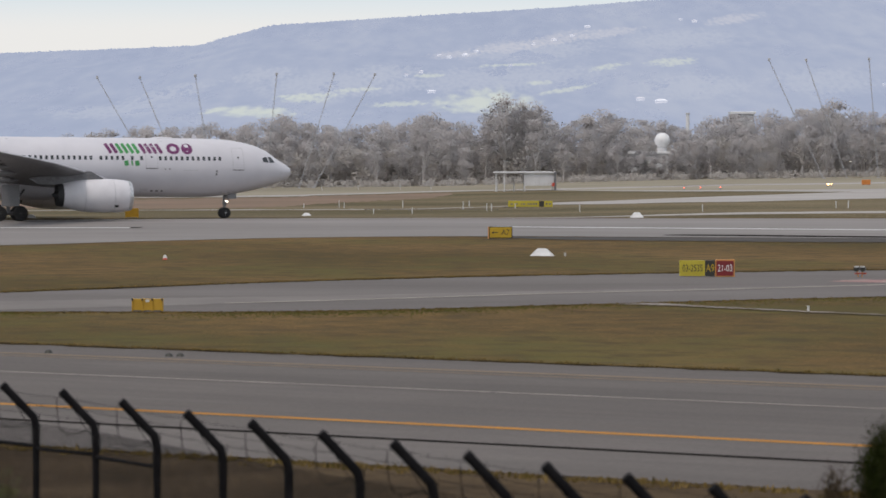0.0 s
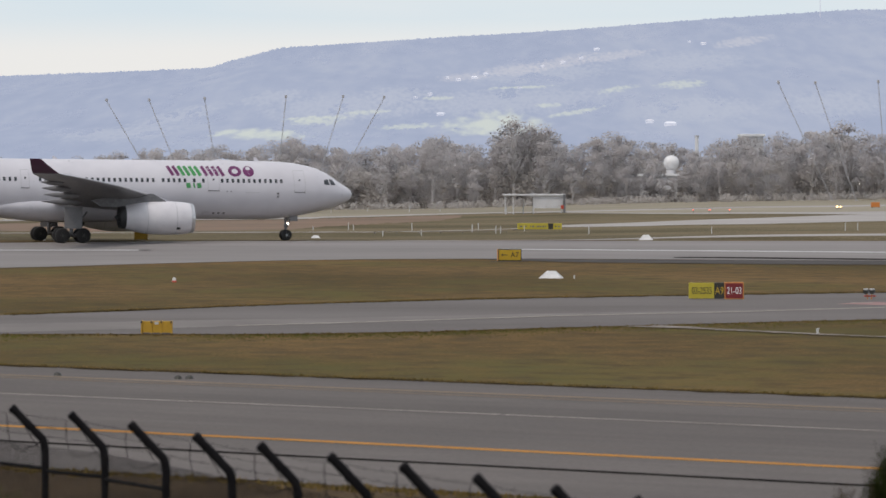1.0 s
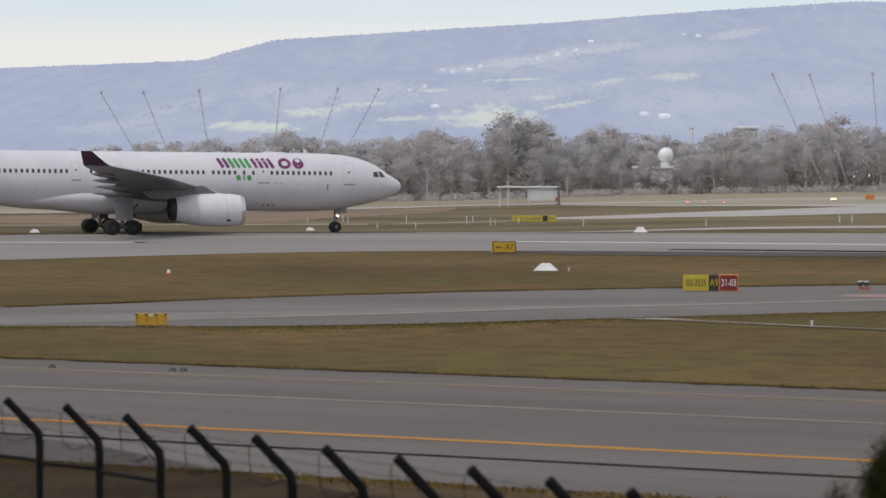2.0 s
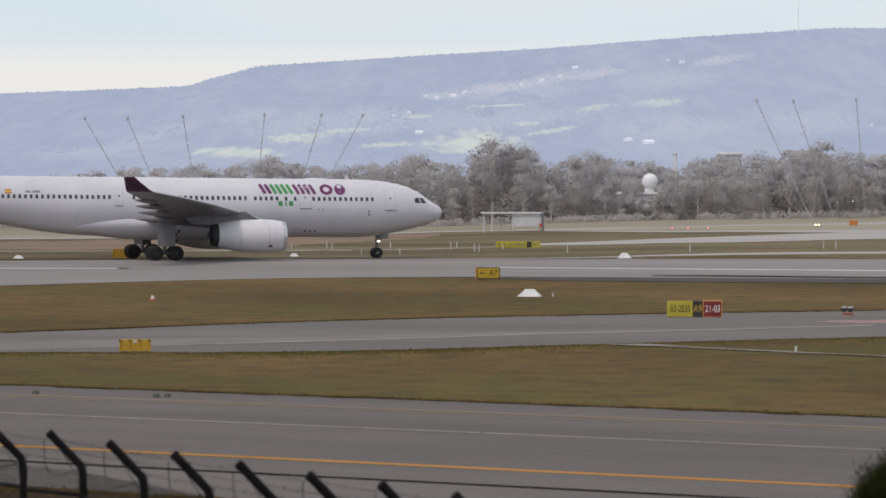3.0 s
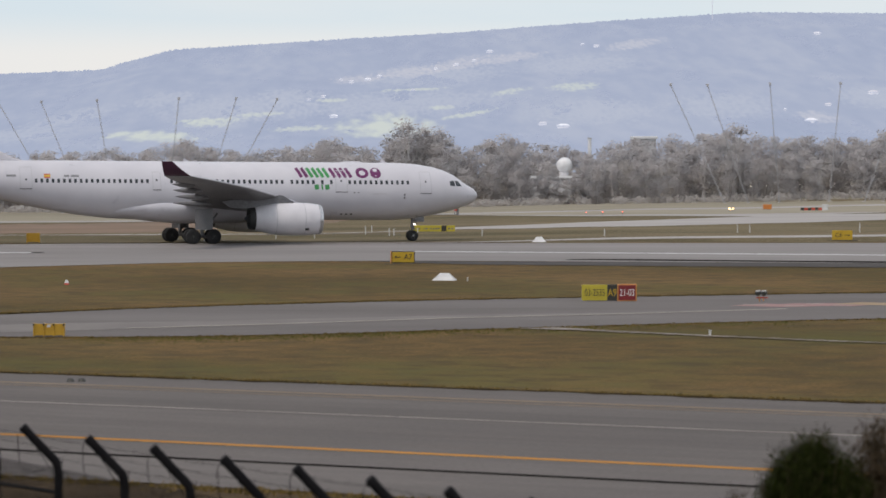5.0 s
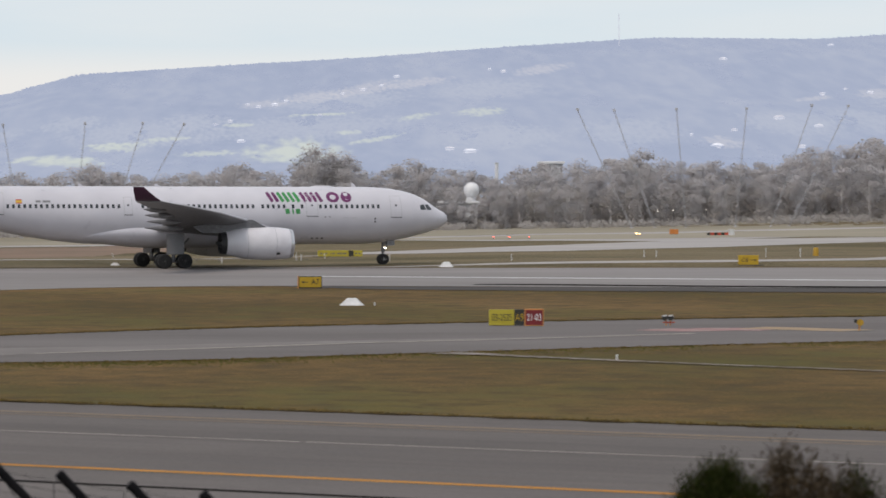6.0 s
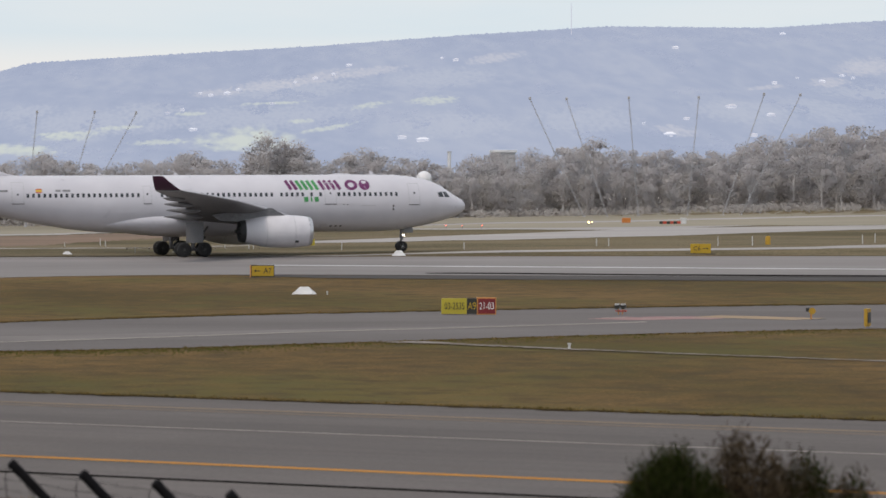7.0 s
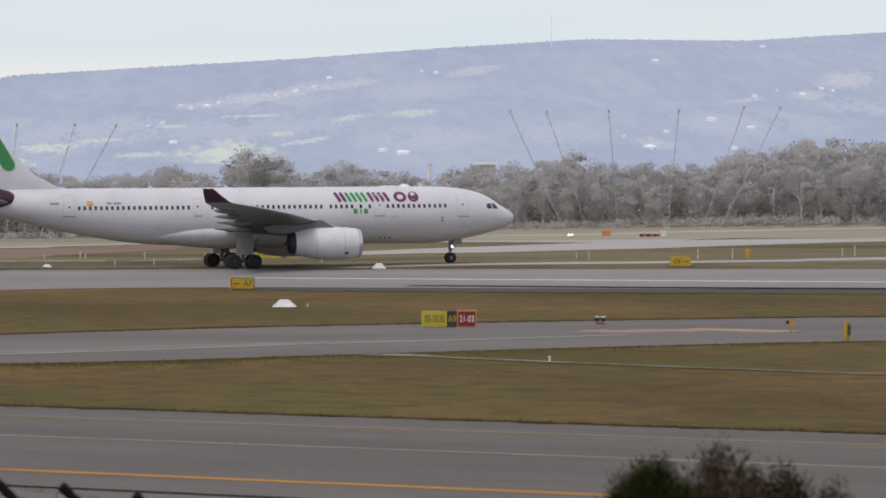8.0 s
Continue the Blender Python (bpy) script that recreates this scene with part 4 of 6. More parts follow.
def clearings(material, regions):
    """Blends open slopes into a hillside's colour: each region an ellipse with a ragged edge, in its own colour."""
    n, l = material.node_tree.nodes, material.node_tree.links
    b = n["Principled BSDF"]
    colour = b.inputs["Base Color"].links[0].from_socket
    place = n.new("ShaderNodeNewGeometry").outputs["Position"]
    mp = n.new("ShaderNodeMapping")
    mp.inputs["Scale"].default_value = (1, 0.16, 1)
    l.new(place, mp.inputs["Vector"])
    rag = []
    for scale in (0.07, 0.2):
        no, sc = n.new("ShaderNodeTexNoise"), n.new("ShaderNodeMath")
        no.inputs["Scale"].default_value, no.inputs["Detail"].default_value = scale, 5.0
        sc.operation = "MULTIPLY_ADD"
        sc.inputs[1].default_value, sc.inputs[2].default_value = 4.0, -2.0
        l.new(mp.outputs["Vector"], no.inputs["Vector"])
        l.new(no.outputs["Fac"], sc.inputs[0])
        rag.append(sc.outputs[0])

    def step(op, a, b):
        m = n.new("ShaderNodeMath")
        m.operation = op
        for i, q in enumerate((a, b)):
            if isinstance(q, (int, float)):
                m.inputs[i].default_value = q
            else:
                l.new(q, m.inputs[i])
        return m.outputs[0]

    def across(vec, off):
        d = n.new("ShaderNodeVectorMath")
        d.operation = "DOT_PRODUCT"
        d.inputs[1].default_value = vec
        l.new(place, d.inputs[0])
        q = step("SUBTRACT", d.outputs["Value"], off)
        return step("MULTIPLY", q, q)

    for (cx, cy, rx, ry, k), tone, strength, rough in regions:
        far = step("ADD", across((1 / rx, 0, 0), cx / rx), across((-k / ry, 1 / ry, 0), (cy - k * cx) / ry))
        near = step("SUBTRACT", 0.9, step("MINIMUM", far, 4.0))
        mr = n.new("ShaderNodeMapRange")
        mr.interpolation_type = "SMOOTHSTEP"
        mr.inputs["From Min"].default_value, mr.inputs["From Max"].default_value = -0.7, 1.15
        mr.inputs["To Max"].default_value = strength
        l.new(step("ADD", near, rag[rough]), mr.inputs["Value"])
        mx = n.new("ShaderNodeMix")
        mx.data_type = "RGBA"
        mx.inputs[7].default_value = (*tone, 1)
        l.new(mr.outputs["Result"], mx.inputs[0])
        l.new(colour, mx.inputs[6])
        colour = mx.outputs[2]
    l.new(colour, b.inputs["Base Color"])


clearings(HILL, [(q, (0.140, 0.138, 0.118), 0.75, 1) for q in THIN_SLOPES] + [(q, (0.27, 0.275, 0.125), 0.95 if q[2] > 40 else 0.7, 0 if q[2] > 40 else 1) for q in PASTURES] + [(q, (0.25, 0.215, 0.155), 0.6, 1) for q in SUNLIT_DRY_SLOPES])

# canopy of the hill woods
tb = bmesh.new()
bmesh.ops.create_icosphere(tb, subdivisions=1, radius=1.0)
base_v = [v.co.copy() for v in tb.verts]
base_f = [[v.index for v in f.verts] for f in tb.faces]
tb.free()
vs, fs = [], []
rnd = random.Random(11)
count = 0
while count < 11000:
    top = count < 6500
    x, y = rnd.uniform(-700, 1040), rnd.uniform(4380, 4610) if top else rnd.uniform(3050, 4400)
    if not top:
        dens = noise.noise(Vector((x / 40, y / 220, 0.3))) + 0.5 * noise.noise(Vector((x / 14, y / 70, 4)))
        if dens < 0.42 or in_field(x, y):
            continue
    count += 1
    r = rnd.uniform(0.8, 2.0) if top else rnd.uniform(1.0, 3.0)
    h = r * rnd.uniform(0.4, 0.75)
    z = hill_z(x, y) if y < 4600 else hill_z(x, 4600)
    o = len(vs)
    vs += [(x + v.x * r * rnd.uniform(0.75, 1.25), y + v.y * r, z + h * 0.3 + v.z * h * rnd.uniform(0.75, 1.2)) for v in base_v]
    fs += [[i + o for i in f] for f in base_f]
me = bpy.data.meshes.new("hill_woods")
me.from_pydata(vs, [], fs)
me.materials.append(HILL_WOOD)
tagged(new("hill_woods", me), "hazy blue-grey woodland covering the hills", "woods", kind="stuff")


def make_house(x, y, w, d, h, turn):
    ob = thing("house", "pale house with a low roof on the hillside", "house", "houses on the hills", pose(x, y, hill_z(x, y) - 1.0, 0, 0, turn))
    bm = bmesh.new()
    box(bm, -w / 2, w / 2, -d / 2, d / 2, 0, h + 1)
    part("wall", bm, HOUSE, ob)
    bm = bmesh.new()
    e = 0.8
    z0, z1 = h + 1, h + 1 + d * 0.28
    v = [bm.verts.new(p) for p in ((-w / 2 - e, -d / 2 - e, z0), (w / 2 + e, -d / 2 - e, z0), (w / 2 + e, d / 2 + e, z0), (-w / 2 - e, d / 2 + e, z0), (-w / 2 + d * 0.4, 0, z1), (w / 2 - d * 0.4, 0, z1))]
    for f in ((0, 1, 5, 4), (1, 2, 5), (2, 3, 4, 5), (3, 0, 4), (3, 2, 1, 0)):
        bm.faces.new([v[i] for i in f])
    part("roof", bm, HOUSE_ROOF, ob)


rnd = random.Random(3)
for x, y, w in ((183, 4300, 15), (136, 4172, 13), (315, 4252, 14), (7, 3912, 11), (26, 3952, 14), (-12, 3540, 16), (196, 3368, 16), (214, 3330, 24), (75, 3772, 9), (276, 3152, 20), (-24, 3728, 9), (772, 4500, 14),
                (594, 4260, 17), (660, 3904, 12), (724, 3948, 15), (759, 4008, 12), (768, 3985, 9), (551, 3528, 19), (583, 3468, 16), (455, 3304, 22), (442, 3400, 5), (490, 3432, 12), (538, 3300, 13), (279, 3140, 12),
                (160, 4210, 9), (110, 4130, 8), (-40, 3700, 8), (40, 4020, 9), (300, 4290, 8), (700, 3980, 8), (-5, 3960, 7)):
    w *= 0.48
    make_house(x, y, w, w * rnd.uniform(0.5, 0.7), rnd.uniform(1.5, 2.4), rnd.uniform(-25, 25))

far_mast = thing("radio_mast", "thin pale radio mast on the ridge", "mast", "", pose(487.7, 4500, 210))
bm = bmesh.new()
rod(bm, (0, 0, 0), (0, 0, 46), 0.55, 0.3, 6)
part("mast_pole", bm, HOUSE_ROOF, far_mast)
bm = bmesh.new()
for z in (14, 26, 38):
    box(bm, -1.2, 1.2, -0.2, 0.2, z, z + 0.4)
part("cross_arm", bm, HOUSE_ROOF, far_mast)

# ---- woods at the edge of the airfield ----
TOPS = [(-120, 9.5), (-81, 9.4), (-70, 9.4), (-60, 10.6), (-50, 11.2), (-35, 12), (-30, 13.2), (-25, 12.2), (-17, 11.2), (-9.7, 12), (-3.5, 13.7), (5.8, 11.4), (12, 15.0), (18.2, 13.7), (23.3, 12.4), (30, 14.5),
        (33.7, 12.2), (40, 13), (44, 11.6), (51, 13), (62.5, 14.2), (71, 14.5), (75, 14.1), (88, 14.4), (96, 13.9), (103, 16.3), (119.5, 18.7), (127, 17.8), (160, 18)]


def leaf_cloud(bm_v, bm_f, rnd, centre, radius, count, size, flat=0.8, fill=0.3):
    """Small leaf blades strewn through a clump."""
    for _ in range(count):
        d = Vector((rnd.gauss(0, 1), rnd.gauss(0, 1), rnd.gauss(0, 1)))
        d.normalize()
        p = Vector(centre) + Vector((d.x, d.y, d.z * flat)) * radius * rnd.random() ** fill
        a = Vector((rnd.gauss(0, 1), rnd.gauss(0, 1), rnd.gauss(0, 1))).normalized()
        b = a.orthogonal().normalized()
        s = size * rnd.uniform(0.6, 1.4)
        o = len(bm_v)
        bm_v += [p - a * s, p + b * s * 0.45, p + a * s, p - b * s * 0.45]
        bm_f.append((o, o + 1, o + 2, o + 3))


def make_tree(seed, height, spread, open_crown=False):
    """A gum tree: forked tapering trunk and a crown of leaf clumps on limbs. Built 1:1, foot at the origin."""
    rnd = random.Random(seed)
    bm = bmesh.new()
    fork = height * rnd.uniform(0.25, 0.4)
    lean = rnd.uniform(-0.6, 0.6)
    rod(bm, (0, 0, -0.4), (lean * 0.4, 0, fork), 0.30, 0.20, 8)
    v, f = [], []
    n = 20
    for i in range(n):
        a = rnd.uniform(0, 2 * math.pi)
        q = rnd.random() ** 0.6
        low = fork * (0.9 if open_crown else 0.15)
        z = low + (height - low) * ((i + 0.5) / n) ** (0.6 if open_crown else 1.0)
        wide = spread * (0.55 + 0.6 * math.sin(math.pi * min(1.0, (z / height) ** 1.3)))
        c = Vector((math.cos(a) * wide * q * 0.8 + lean, math.sin(a) * wide * q * 0.8, z - 0.7))
        rod(bm, (lean * 0.4, 0, min(fork, z * 0.7)), c, 0.11, 0.03, 5, False)
        r = rnd.uniform(0.9, 1.6) if open_crown else rnd.uniform(1.1, 1.9)
        leaf_cloud(v, f, rnd, c, r, 90 if open_crown else 165, 0.2, 0.62, 0.6 if open_crown else 0.36)
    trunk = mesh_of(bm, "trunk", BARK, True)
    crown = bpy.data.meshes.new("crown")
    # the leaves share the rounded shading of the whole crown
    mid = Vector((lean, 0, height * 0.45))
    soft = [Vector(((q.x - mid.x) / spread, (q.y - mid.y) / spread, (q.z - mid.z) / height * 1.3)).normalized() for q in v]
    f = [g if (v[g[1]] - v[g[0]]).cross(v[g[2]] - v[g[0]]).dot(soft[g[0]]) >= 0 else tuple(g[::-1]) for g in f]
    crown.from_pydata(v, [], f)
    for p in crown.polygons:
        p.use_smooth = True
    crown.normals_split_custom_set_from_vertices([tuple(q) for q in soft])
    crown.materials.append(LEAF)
    return trunk, crown


def plant(trunk, crown, label, m, scale):
    ob = thing("tree", label, "tree", "woods beyond the airfield", m)
    for nm, me in (("trunk", trunk), ("crown", crown)):
        o = new(nm, me)
        o.parent = ob
        o.scale = scale
    return ob


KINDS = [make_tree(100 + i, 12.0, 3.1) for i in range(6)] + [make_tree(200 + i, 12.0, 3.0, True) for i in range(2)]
rnd = random.Random(21)
for row, (y0, gap, cut) in enumerate(((604, 4.3, 0.72), (616, 4.0, 0.9), (630, 3.6, 1.0), (644, 3.4, 1.03))):
    x = -112.0
    while x < 158:
        x += gap * rnd.uniform(0.7, 1.3)
        y = y0 + rnd.uniform(-5, 5)
        if row == 0 and (6 < x < 16 or rnd.random() < 0.15):
            continue
        if row < 2 and 37.2 < x * 612 / y < 42.0:
            continue
        top = 6.57 + (float(np.interp(x * 620 / y, [a for a, _ in TOPS], [b for _, b in TOPS])) - 6.57) * y / 620
        k = rnd.random()
        g0 = ground_z(x, y)
        h = (top - g0) * cut * (1 - 0.2 * rnd.random() ** 2)
        kind = KINDS[rnd.randrange(8 if k < 0.5 else 6)]
        s = h / 12.0
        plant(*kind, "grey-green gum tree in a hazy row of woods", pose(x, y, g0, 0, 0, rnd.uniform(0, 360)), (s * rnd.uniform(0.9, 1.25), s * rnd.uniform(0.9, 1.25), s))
# two taller open-crowned gums that stand out
for x, y, h in ((11.2, 612, 16.2), (14.2, 615, 15.2), (17.0, 613, 14.6), (69.5, 606, 14.0)):
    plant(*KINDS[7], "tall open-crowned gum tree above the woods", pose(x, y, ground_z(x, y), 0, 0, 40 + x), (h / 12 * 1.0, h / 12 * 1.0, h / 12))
# low trees before the radar dome
for x, h in ((30.5, 6.0), (33.0, 4.4), (35.6, 4.9), (37.6, 4.3), (39.4, 4.6), (41.6, 5.6), (43.0, 7.5)):
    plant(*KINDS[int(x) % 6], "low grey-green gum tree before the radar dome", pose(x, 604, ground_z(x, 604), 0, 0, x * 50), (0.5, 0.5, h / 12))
# scrub at the foot of the woods
v, f = [], []
rnd = random.Random(31)
for i in range(620):
    x, y = rnd.uniform(-110, 158), rnd.uniform(594, 606)
    leaf_cloud(v, f, rnd, (x, y, ground_z(x, y) + 0.5), rnd.uniform(0.6, 1.6), 50, 0.2, 0.75)
for i in range(1300):
    x, y = rnd.uniform(-110, 158), rnd.uniform(609, 648)
    leaf_cloud(v, f, rnd, (x, y, ground_z(x, y) + rnd.uniform(0.8, 6.5)), rnd.uniform(1.6, 2.8), 140, 0.26, 0.8, 0.45)
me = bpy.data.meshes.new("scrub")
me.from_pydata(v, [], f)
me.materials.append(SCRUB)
tagged(new("scrub", me), "low scrub at the foot of the woods, greyed for haze", "scrub", kind="stuff")

# ---- leaning masts ----
MASTS = [(-59.9, -48.8, 19.2), (-52.5, -44.6, 19.2), (-42.9, -39.7, 19.5), (-28.8, -30.8, 19.8), (-18.9, -25.0, 19.8), (-11.8, -22.5, 19.7),
         (56.5, 66.0, 22.3), (62.9, 70.1, 22.2), (73.8, 75.5, 22.4), (86.1, 84.1, 22.5), (97.6, 90.3, 23.1), (104.0, 93.5, 23.0)]
for tx, fx, z in MASTS:
    g0 = ground_z(fx, 588)
    mast = thing("leaning_mast", "tall thin leaning lattice mast before the woods", "mast", "leaning masts", pose(fx, 588, g0))
    top = Vector((tx - fx, 0, z - g0))
    bm = bmesh.new()
    foot = [Vector((0.12 * math.cos(a), 0.12 * math.sin(a), -0.1)) for a in (0.5, 2.6, 4.7)]
    for p in foot:
        rod(bm, p, top + p * 0.8, 0.022, 0.02, 5)
    for k in range(26):
        for i in range(3):
            rod(bm, foot[i] + top * (k / 26), foot[(i + 1) % 3] + top * ((k + 1) / 26), 0.012, None, 3, False)
    part("lattice", bm, MAST, mast)
    bm = bmesh.new()
    box(bm, top.x - 0.2, top.x + 0.2, -0.2, 0.2, top.z - 0.2, top.z + 0.3, 0.05)
    part("mast_head", bm, MAST, mast, "small dark mast head")
    bm = bmesh.new()
    box(bm, -0.3, 0.3, -0.3, 0.3, -0.2, 0.12, 0.04)
    part("footing", bm, MAST, mast, "pale concrete footing")

# ---- radome, shed, tank behind the woods ----
radome = thing("radar_dome", "white radar dome on a low building among trees", "radar dome", "", pose(39.5, 612, ground_z(39.5, 612)))
bm = bmesh.new()
bmesh.ops.create_icosphere(bm, subdivisions=3, radius=1.42, matrix=Matrix.Translation((0.06, 0, 7.0)))
part("dome", bm, RADOME, radome, "white panelled sphere")
bm = bmesh.new()
rod(bm, (0, 0, 5.0), (0, 0, 5.75), 0.85, 0.9, 16)
part("pedestal", bm, SHED_WHITE, radome)
bm = bmesh.new()
box(bm, -5.6, 1.0, -2, 2, 0, 4.6)
part("building", bm, SHED_WHITE, radome, "pale low building")
bm = bmesh.new()
box(bm, -6.0, 1.4, -2.4, 2.4, 4.6, 5.05, 0.05)
part("flat_roof", bm, RADOME, radome, "white flat roof")

shed = thing("open_shed", "white open-sided shelter shed beside the service road", "shed", "", pose(8.0, 512, ground_z(12, 512)))
bm = bmesh.new()
box(bm, -0.4, 9.1, -0.3, 3.6, 2.72, 2.98, 0.04)
part("roof", bm, SHED_WHITE, shed, "white flat sheet roof")
for i in range(16):
    xx = 4.35 + 4.4 * i / 16
    bm = bmesh.new()
    box(bm, xx, xx + 0.25, 0.0, 0.06, 0.85, 2.72)
    part("wall_panel", bm, SHED_WHITE, shed, "white wall sheet")
for x, y in ((0.0, 0), (1.25, 0.1), (2.75, 1.8), (4.3, 0), (0.2, 3.3), (4.3, 3.3), (8.6, 3.3)):
    bm = bmesh.new()
    box(bm, x - 0.08, x + 0.08, y - 0.08, y + 0.08, -0.1, 2.74, 0.01)
    part("post", bm, SHED_WHITE, shed)
bm = bmesh.new()
box(bm, 8.75, 9.1, -0.35, 0.0, -0.2, 2.95, 0.02)
post = part("end_post", bm, STRUT, shed, "dark end post")
bm = bmesh.new()
box(bm, 8.4, 8.85, -0.42, -0.36, 0.75, 1.3, 0.02)
part("notice_board", bm, FLAG_RED, post, "small red board")

tank = thing("white_stack", "slim white vent stack beyond the woods", "stack", "", pose(46.15, 640, ground_z(46, 640)))
bm = bmesh.new()
rod(bm, (0, 0, 0), (0, 0, 12.0), 0.36, 0.34, 12)
part("stack_pipe", bm, RADOME, tank)
bm = bmesh.new()
rod(bm, (0, 0, 11.9), (0, 0, 12.15), 0.44, 0.44, 12)
part("stack_cap", bm, SHED_WHITE, tank)
for x, y, w, h in ((58, 655, 4.2, 12.4),):
    hall = thing("far_roof", "pale flat-roofed hall behind the woods", "building", "", pose(x, y, ground_z(x, y)))
    bm = bmesh.new()
    box(bm, -w / 2, w / 2, 0, 6, 0, h - 0.5)
    part("wall", bm, SHED_WHITE, hall)
    bm = bmesh.new()
    box(bm, -w / 2 - 0.3, w / 2 + 0.3, -0.3, 6.3, h - 0.5, h, 0.05)
    part("roof", bm, RADOME, hall)


# ---- signs and markers on the grass ----
def lettering(text, height, name="lettering"):
    """A text turned into a thin mesh, centred, standing in the x-z plane, facing -y."""
    cu = bpy.data.curves.new(name, "FONT")
    cu.body, cu.size, cu.extrude, cu.align_x, cu.align_y = text, height / 0.70, 0.006, "CENTER", "CENTER"
    ob = bpy.data.objects.new(name, cu)
    scene.collection.objects.link(ob)
    me = bpy.data.meshes.new_from_object(ob.evaluated_get(bpy.context.evaluated_depsgraph_get()))
    bpy.data.objects.remove(ob)
    me.transform(Matrix.Rotation(radians(90), 4, "X"))
    me.name = name
    return me


def add_text(parent, text, x, z, y, h, squeeze, material, label):
    me = lettering(text, h)
    me.materials.clear()
    me.materials.append(material)
    ob = new("lettering", me)
    ob.parent = parent
    ob.matrix_basis = Matrix.Translation((x, y, z)) @ Matrix.Diagonal((squeeze, 1, 1, 1))
    tagged(ob, label)


def arrow(parent, x, z, y, w, way, material):
    bm = bmesh.new()
    box(bm, x - w / 2, x + w / 2, y - 0.006, y + 0.006, z - 0.03, z + 0.03)
    tip = x + way * w / 2
    for s in (-1, 1):
        box(bm, -0.13, 0.0, -0.006, 0.006, -0.03, 0.03, m=Matrix.Translation((tip + way * 0.01, y - 0.001, z)) @ Matrix.Rotation(s * radians(40) + (math.pi if way < 0 else 0), 4, "Y"))
    part("arrow", bm, material, parent, "black arrow")


def sign_base(name, label, x, y, w, h, turn=0.0, group="airfield signs", lift=0.12):
    s = thing(name, label, "sign", group, pose(x, y, ground_z(x, y), 0, 0, turn))
    for k in (-0.4, 0.4):
        bm = bmesh.new()
        box(bm, k * w - 0.04, k * w + 0.04, -0.05, 0.05, -0.1, lift + 0.05, 0.008)
        part("leg", bm, STRUT, s, "dark short leg")
    bm = bmesh.new()
    box(bm, -w / 2 - 0.5, w / 2 + 0.5, -0.35, 0.35, -0.05, 0.025, 0.01)
    part("slab", bm, SHOULDER, s, "dark ground slab")
    return s


def panel(parent, x0, x1, z0, z1, material, label, depth=0.16, front=-0.10):
    bm = bmesh.new()
    box(bm, x0, x1, front, front + depth, z0, z1, 0.012)
    return part("panel", bm, material, parent, label)


# exit sign with an arrow
sg = sign_base("exit_sign", "yellow exit sign with black arrow and letters on the grass", 4.26, 251, 1.72, 0.9, 6)
panel(sg, -0.87, 0.87, 0.08, 0.95, SIGN_BLACK, "black sign frame", 0.2, -0.10)
face = panel(sg, -0.81, 0.81, 0.14, 0.89, SIGN_YELLOW, "yellow sign face", 0.1, -0.125)
bm = bmesh.new()
box(bm, -0.93, -0.865, -0.10, 0.12, 0.05, 0.95, 0.01)
part("side_plate", bm, SIGN_ORANGE, sg, "orange side plate")
add_text(face, "A7", 0.36, 0.515, -0.132, 0.40, 0.92, SIGN_BLACK, "black characters A7")
arrow(face, -0.40, 0.515, -0.132, 0.42, -1, SIGN_BLACK)

# location and runway sign
sg = sign_base("runway_sign", "yellow, black and red runway sign with lettering beside taxiway", 13.70, 176, 2.86, 0.9, 0)
f = panel(sg, -1.42, -0.10, 0.06, 0.88, SIGN_DULL, "yellow sign face")
add_text(f, "03-2535", -0.74, 0.46, -0.108, 0.36, 0.62, SIGN_BLACK, "black characters 03-2535")
f = panel(sg, -0.085, 0.42, 0.06, 0.88, SIGN_BLACK, "black sign face")
add_text(f, "A9", 0.17, 0.46, -0.108, 0.38, 0.72, SIGN_YELLOW, "yellow characters A9")
f = panel(sg, 0.435, 1.44, 0.02, 0.92, SIGN_ORANGE, "orange sign frame", 0.2, -0.09)
f = panel(sg, 0.49, 1.385, 0.08, 0.86, SIGN_RED, "red sign face", 0.1, -0.115)
add_text(f, "21-03", 0.94, 0.46, -0.123, 0.36, 0.66, SIGN_WHITE, "white characters 21-03")

# taxiway sign across the runway
sg = sign_base("taxiway_sign", "yellow taxiway sign with black characters beyond runway", 48.9, 332.6, 2.0, 1.0, -8)
f = panel(sg, -1.0, 1.0, 0.06, 1.0, SIGN_YELLOW, "yellow sign face")
add_text(f, "C6", -0.35, 0.52, -0.108, 0.42, 1.0, SIGN_BLACK, "black characters C6")
arrow(f, 0.45, 0.52, -0.108, 0.55, 1, SIGN_BLACK)

# long dull sign further off, its writing too faint to read
sg = sign_base("long_sign", "long dull yellow sign with faint dark marks", 9.9, 384, 5.05, 0.75, -4)
f = panel(sg, -2.52, 2.52, 0.05, 0.74, SIGN_DULL, "dull yellow sign face")
bm = bmesh.new()
box(bm, 0.98, 1.55, -0.112, -0.10, 0.08, 0.72)
part("dark_block", bm, SIGN_BLACK, f, "black square")
for x, w in ((-2.1, 0.3), (-1.55, 0.22), (-1.0, 0.12), (-0.72, 0.25), (-0.2, 0.25), (0.12, 0.2), (0.40, 0.2), (0.66, 0.18), (1.85, 0.22), (2.2, 0.2)):
    bm = bmesh.new()
    box(bm, x - w / 2, x + w / 2, -0.112, -0.10, 0.30, 0.46)
    part("bar", bm, STRUT, f, "plain dark bar")


